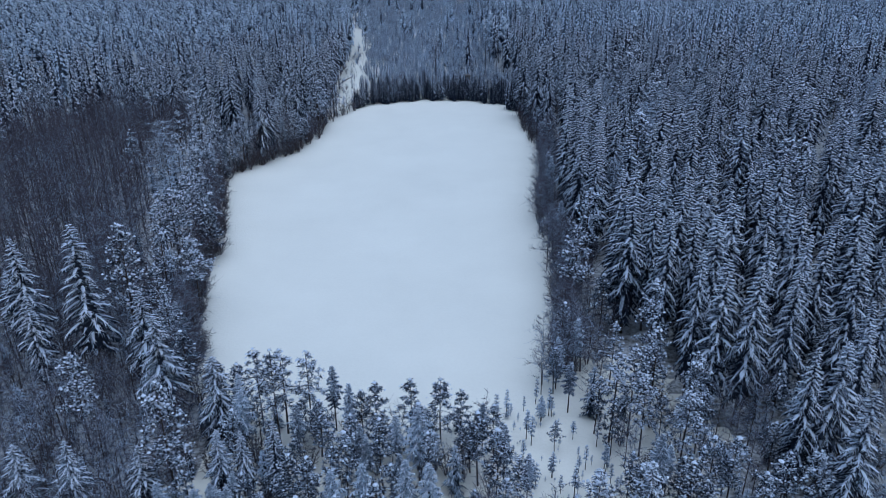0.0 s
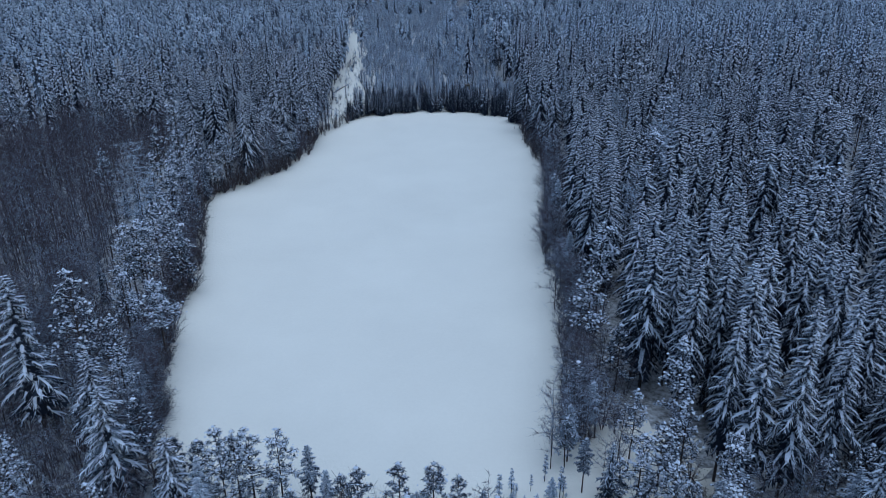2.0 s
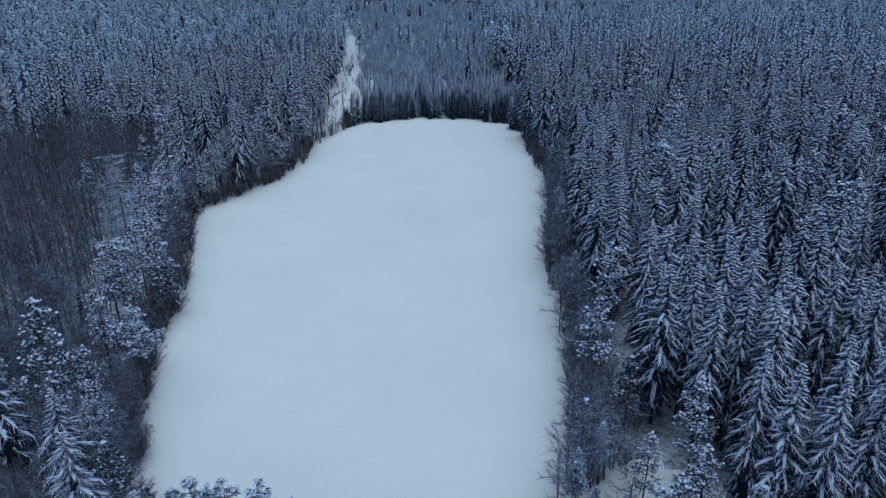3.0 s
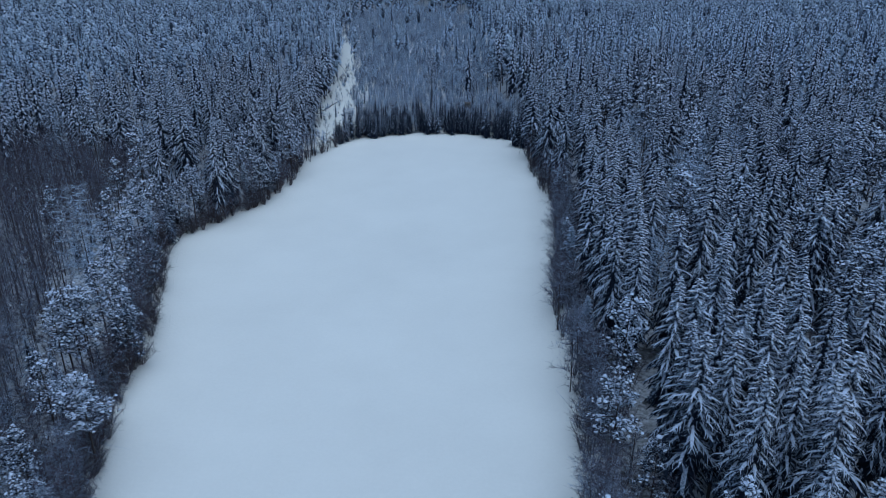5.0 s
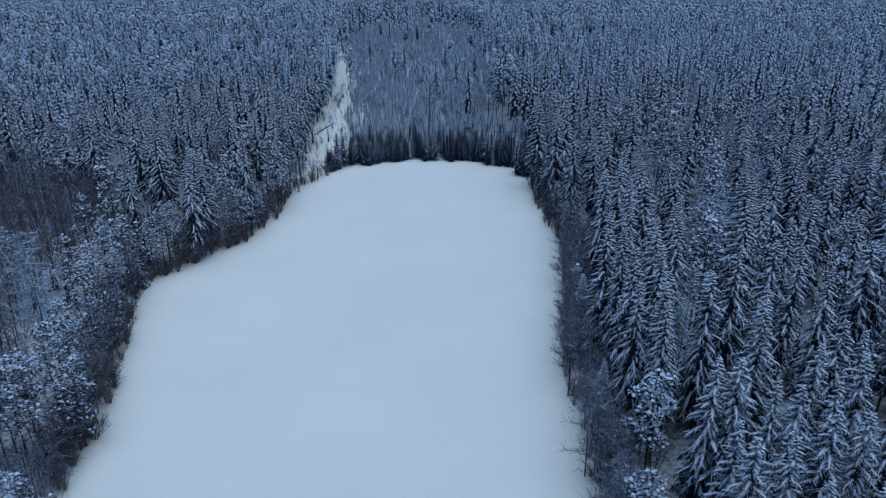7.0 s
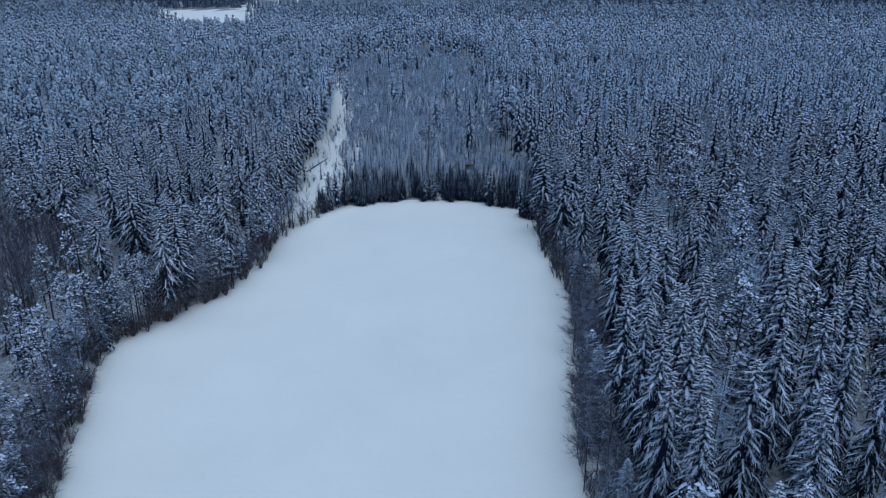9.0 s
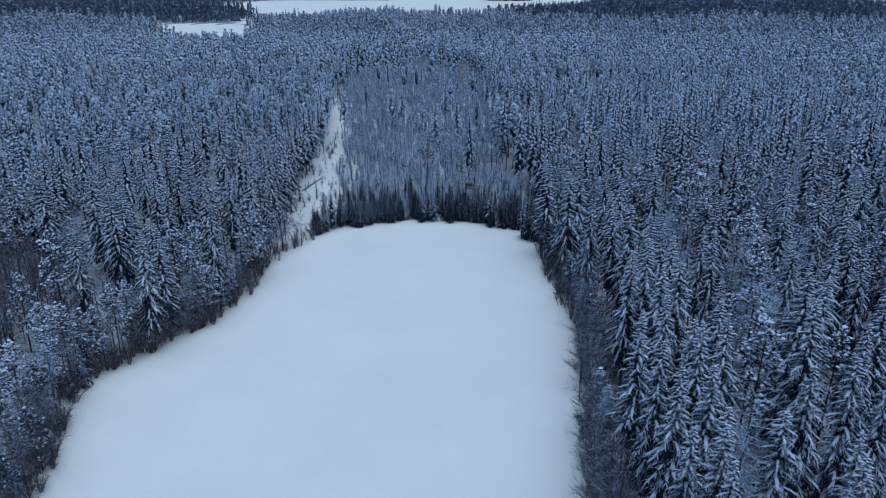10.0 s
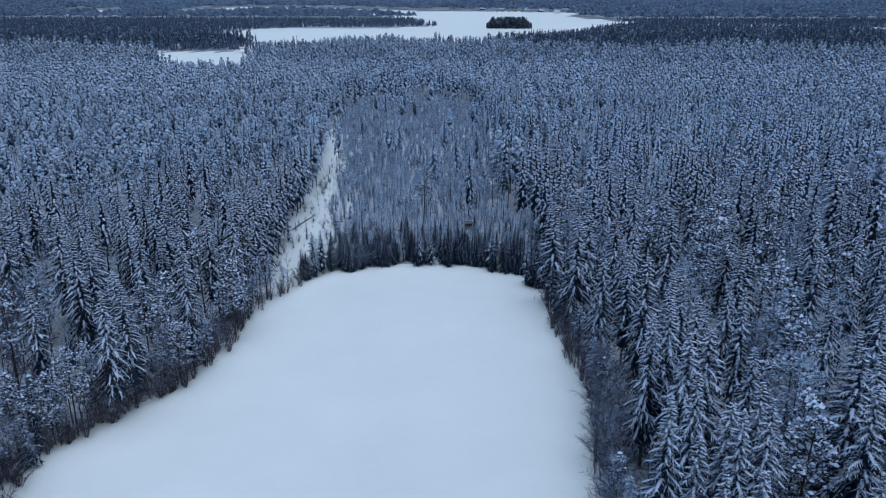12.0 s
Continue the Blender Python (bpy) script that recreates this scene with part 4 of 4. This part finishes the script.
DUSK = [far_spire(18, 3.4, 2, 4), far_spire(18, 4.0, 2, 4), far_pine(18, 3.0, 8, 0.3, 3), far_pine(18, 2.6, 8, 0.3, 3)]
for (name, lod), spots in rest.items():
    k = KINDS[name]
    wood(name + "_wood", DUSK if lod == "dusk" else SKYLINE if lod == "skyline" else k[lod], spots, (HAZY_DARK_NEEDLE, HAZY_DARK_NEEDLE, HAZY_DARK_NEEDLE) if lod == "dusk" else (HAZY_FAR_NEEDLE, FAR_SNOW) if lod == "skyline" else k["far_mats"] if lod == "horizon" or (name in ("pine", "young_pine", "sapling") and lod == "far") else k["far_mats"] if name == "young_spruce" and lod == "far" else (BARK, HAZY_FAR_NEEDLE, FAR_SNOW) if name == "spruce" and lod == "far" else (FROST_TWIG, FROST_TWIG, BLUED_SNOW_CAP) if name == "young_birch" and lod == "far" else k["mats"], "snowy wood of many " + name.replace("_", " ") + " trees", "forest")

# ---- the distance: woods round the lake, island, hills ----
def distant(x0, x1, y0, y1, step, name, model, mats, hmin, hmax, label):
    x, y = scatter(x0, x1, y0, y1, step)
    z = hills(x, y)
    wood(name, model, np.stack([x, y, z, rng.uniform(hmin, hmax, len(x)) / 20], 1), mats, label, "forest")


# their blue-grey needle colour stands in for the haze over the distance
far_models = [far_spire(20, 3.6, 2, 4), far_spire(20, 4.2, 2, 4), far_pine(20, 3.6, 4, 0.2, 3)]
distant(-1500, 1500, 1200, 2000, 10.2, "distant_wood", far_models, (HAZY_DARK_NEEDLE, HAZY_DARK_NEEDLE), 8, 13, "dark distant spruce wood before the lake")


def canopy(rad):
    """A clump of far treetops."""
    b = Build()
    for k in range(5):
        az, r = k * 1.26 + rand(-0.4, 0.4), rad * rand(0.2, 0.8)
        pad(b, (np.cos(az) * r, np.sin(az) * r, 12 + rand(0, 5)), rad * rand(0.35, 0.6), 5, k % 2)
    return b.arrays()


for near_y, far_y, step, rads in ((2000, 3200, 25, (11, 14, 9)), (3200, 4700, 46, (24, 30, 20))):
    distant(-3000, 3000, near_y, far_y, step, "hill_wood", [canopy(r) for r in rads], (HAZY_HILL_NEEDLE, HAZY_HILL_NEEDLE), 14, 24, "wooded hills beyond the frozen lake")
ix, iy = rng.uniform(76, 168, 260), rng.uniform(1580, 1632, 260)
ok = inside(ISLAND, ix, iy)
wood("island_wood", [far_pine(20, 5.5, 16, 0.1), far_pine(20, 4.5, 16, 0.1)], np.stack([ix[ok], iy[ok], 0 * ix[ok], rng.uniform(0.8, 1.15, ok.sum()) * np.clip(0.55 + edge_distance(ISLAND, ix[ok], iy[ok]) / 22, 0, 1)], 1), (YOUNG_NEEDLE, YOUNG_NEEDLE), "dark wooded island in the frozen lake", "forest")


# ---- houses across the lake ----
def house(x, y, w, d, h, turn, wall_mat, roof_mat, label):
    root = new("house")
    b = Build()
    p = [(sx * w / 2, sy * d / 2, z) for z in (-0.5, h) for sx, sy in ((-1, -1), (1, -1), (1, 1), (-1, 1))]
    ridge = [(-w / 2, 0, h + d * 0.4), (w / 2, 0, h + d * 0.4)]
    b.add(p + ridge, [(0, 1, 5), (0, 5, 4), (1, 2, 6), (1, 6, 5), (2, 3, 7), (2, 7, 6), (3, 0, 4), (3, 4, 7), (4, 7, 8), (5, 9, 6)])
    part("wall", b.arrays(), [wall_mat], root)
    r = Build()
    o, e = 0.5, 0.25
    for sy in (-1, 1):
        q = [(-w / 2 - o, sy * (d / 2 + o), h - o * 0.8 + 0.05), (w / 2 + o, sy * (d / 2 + o), h - o * 0.8 + 0.05), (w / 2 + o, 0, h + d * 0.4 + 0.06), (-w / 2 - o, 0, h + d * 0.4 + 0.06)]
        q += [(a, bb, c + e) for a, bb, c in q]
        r.add(q, [(4, 5, 6), (4, 6, 7), (0, 1, 5), (0, 5, 4), (1, 2, 6), (1, 6, 5), (3, 0, 4), (3, 4, 7), (0, 2, 1), (0, 3, 2)])
    part("roof", r.arrays(), [roof_mat], root)
    for k in range(3):
        wb = Build()
        cx = -w * 0.3 + k * w * 0.3
        wb.add([(cx - 0.6, -d / 2 - 0.04, 1.0), (cx + 0.6, -d / 2 - 0.04, 1.0), (cx + 0.6, -d / 2 - 0.04, 2.3), (cx - 0.6, -d / 2 - 0.04, 2.3)], [(0, 1, 2), (0, 2, 3)])
        part("window", wb.arrays(), [GLASS], root)
    root.matrix_basis = pose(x, y, float(hills(np.array(x), np.array(y))), 0, 0, turn)
    return tagged(root, label, "house", "houses in the distance")


def plain(name, col, rough):
    m, nt, b = material(name, rough)
    nt.links.new(blend(nt, noise_at(nt, 1.5, 3), tuple(c * 0.85 for c in col), col), b.inputs["Base Color"])
    return m


FROST_ROOF = frosted("roof_snow", (0.1, 0.1, 0.11), (0.16, 0.16, 0.17), 0.45, 0.5, 0.6, 0.8)
GLASS = plain("window_glass", (0.03, 0.035, 0.045), 0.15)
PALE, RED, YELLOW = plain("pale_boards", (0.6, 0.58, 0.54), 0.7), plain("red_boards", (0.25, 0.06, 0.045), 0.7), plain("yellow_boards", (0.5, 0.4, 0.2), 0.7)
for x, y, w, turn, col, word in ((180, 2690, 22, 8, PALE, "pale"), (225, 2705, 16, -12, YELLOW, "yellow"), (262, 2660, 24, 4, PALE, "pale"), (300, 2600, 15, 20, RED, "red"), (340, 2520, 18, -10, PALE, "pale"),
                                 (120, 2720, 14, 15, RED, "red"), (-318, 1022, 10, 5, PALE, "pale"), (-1250, 2150, 26, -15, PALE, "pale"), (-1290, 2200, 18, 20, YELLOW, "yellow"), (880, 1655, 20, 10, PALE, "pale")):
    house(x, y, w, w * 0.6, 5.0, turn, col, FROST_ROOF, word + " wooden house with a snow-covered roof")


# ---- small things round the far end of the field ----
WOOD_GREY = plain("weathered_wood", (0.16, 0.14, 0.13), 0.85)


def box(b, c, size, turn=0.0):
    x, y, z = (v / 2 for v in size)
    co, si = math.cos(turn), math.sin(turn)
    v = [(c[0] + co * a * x - si * d * y, c[1] + si * a * x + co * d * y, c[2] + e * z) for e in (-1, 1) for a, d in ((-1, -1), (1, -1), (1, 1), (-1, 1))]
    b.add(v, [(0, 2, 1), (0, 3, 2), (4, 5, 6), (4, 6, 7), (0, 1, 5), (0, 5, 4), (1, 2, 6), (1, 6, 5), (2, 3, 7), (2, 7, 6), (3, 0, 4), (3, 4, 7)])
    return b


def hunting_stand(x, y):
    """A small boarded hide on four legs, with a ladder and a flat roof."""
    root = new("hunting_stand")
    for sx, sy in ((-1, -1), (1, -1), (1, 1), (-1, 1)):
        b = Build()
        b.tube([(sx * 1.0, sy * 1.0, -0.2), (sx * 0.75, sy * 0.75, 3.6)], [0.07, 0.06], 6)
        part("leg", b.arrays(), [WOOD_GREY], root)
    part("cabin", box(box(box(Build(), (0, 0, 3.55), (1.9, 1.9, 0.12)), (0, 0.85, 4.4), (1.8, 0.08, 1.6)), (0, -0.85, 4.1), (1.8, 0.08, 1.0)).arrays(), [WOOD_GREY], root)
    for sx in (-1, 1):
        part("side_board", box(Build(), (sx * 0.86, 0, 4.3), (0.08, 1.62, 1.4)).arrays(), [WOOD_GREY], root)
    part("roof", box(Build(), (0, 0, 5.28), (2.3, 2.3, 0.1)).arrays(), [WOOD_GREY], root)
    lad = Build()
    for sx in (-0.25, 0.25):
        lad.tube([(sx, -2.1, -0.1), (sx, -0.9, 3.6)], [0.04, 0.04], 4)
    ladder = part("ladder", lad.arrays(), [WOOD_GREY], root)
    for k in range(9):
        u = (k + 1) / 10
        part("rung", box(Build(), (0, -2.1 + 1.2 * u, -0.1 + 3.7 * u), (0.56, 0.05, 0.05)).arrays(), [WOOD_GREY], ladder)
    root.matrix_basis = pose(x, y, 0, 0, 0, 10)
    return tagged(root, "grey wooden hunting stand on legs among young trees", "hunting stand")


def feeder(x, y):
    """A post with two plank trays."""
    root = new("feeding_rack")
    b = Build()
    b.tube([(0, 0, -0.2), (0, 0, 2.6)], [0.07, 0.06], 6)
    part("post", b.arrays(), [WOOD_GREY], root)
    for z, off in ((2.15, 0.25), (2.6, -0.2)):
        part("plank", box(Build(), (off, 0, z), (1.7, 0.5, 0.09)).arrays(), [WOOD_GREY], root)
    root.matrix_basis = pose(x, y, 0, 0, 0, 15)
    return tagged(root, "dark wooden rack of two planks on a post in the snow", "feeding rack")


def fallen_trunk(x0, y0, x1, y1, r):
    b = Build()
    d = math.hypot(x1 - x0, y1 - y0)
    b.tube([(0, 0, r * 0.8), (d * 0.5, 0.15, r), (d, 0, r * 1.6)], [r, r * 0.85, r * 0.45], 7)
    ob = new("fallen_trunk", mesh_from("fallen_trunk", b.arrays(), [BARK], True))
    ob.matrix_basis = pose(x0, y0, 0, 0, 0, math.degrees(math.atan2(y1 - y0, x1 - x0)))
    return tagged(ob, "fallen bare tree trunk lying in the snow", "log")


def stake(x, y, h):
    b = Build()
    b.tube([(0, 0, -0.2), (0.03, 0, h)], [0.05, 0.04], 5)
    ob = new("stake", mesh_from("stake", b.arrays(), [WOOD_GREY]))
    ob.matrix_basis = pose(x, y, 0, 0, 0, 0)
    return tagged(ob, "short dark stake standing in the snowy field", "stake", "stakes at the field's edge")


hunting_stand(10.0, 300.0)
feeder(-31.8, 264.5)
fallen_trunk(-42.0, 309.0, -37.5, 325.0, 0.2)
fallen_trunk(-66.0, 206.0, -62.5, 207.5, 0.18)
for x, y, h in ((26.6, 224.6, 0.8), (27.9, 224.8, 0.9), (29.3, 225.4, 0.8), (24.1, 256.4, 1.2)):
    stake(x, y, h)


# ---- an old ski track along the bend of the field: two low ridges of pushed-up snow ----
def ridge(points, wide, high):
    b = Build()
    pts = np.array([np.array(p) * (1 - u) + np.array(q) * u for p, q in zip(points, points[1:]) for u in np.linspace(0, 1, 9)[:-1]])
    for _ in range(3):
        pts[1:-1] = (pts[:-2] + 2 * pts[1:-1] + pts[2:]) / 4
    n = len(pts)
    d = np.gradient(pts, axis=0)
    side = np.stack([-d[:, 1], d[:, 0]], 1) / np.linalg.norm(d, axis=1)[:, None]
    w = wide * (0.8 + 0.3 * np.sin(np.arange(n) * 0.9))[:, None]
    taper = np.sin(np.linspace(0.05, 3.09, n)) ** 0.4
    lo, hi = np.full(n, -0.15), 0.1 + high * taper
    v = np.concatenate([np.c_[pts - side * w, lo], np.c_[pts, hi], np.c_[pts + side * w, lo]])
    f = [t for i in range(n - 1) for r in (0, n) for t in ((r + i, r + i + 1, r + n + i + 1), (r + i, r + n + i + 1, r + n + i))]
    b.add(v, f)
    return tagged(new("ski_track", mesh_from("ski_track", b.arrays(), [SNOW], True)), "low ridge of pushed-up snow along an old ski track", "track", kind="structure")


for off in (0.9, 2.0):
    ridge([(-45.9 + off, 146), (-48.6 + off, 156), (-51.9 + off, 168), (-54.6 + off, 177), (-56.6 + off, 186), (-55.6 + off, 192)], 0.5, 0.1)
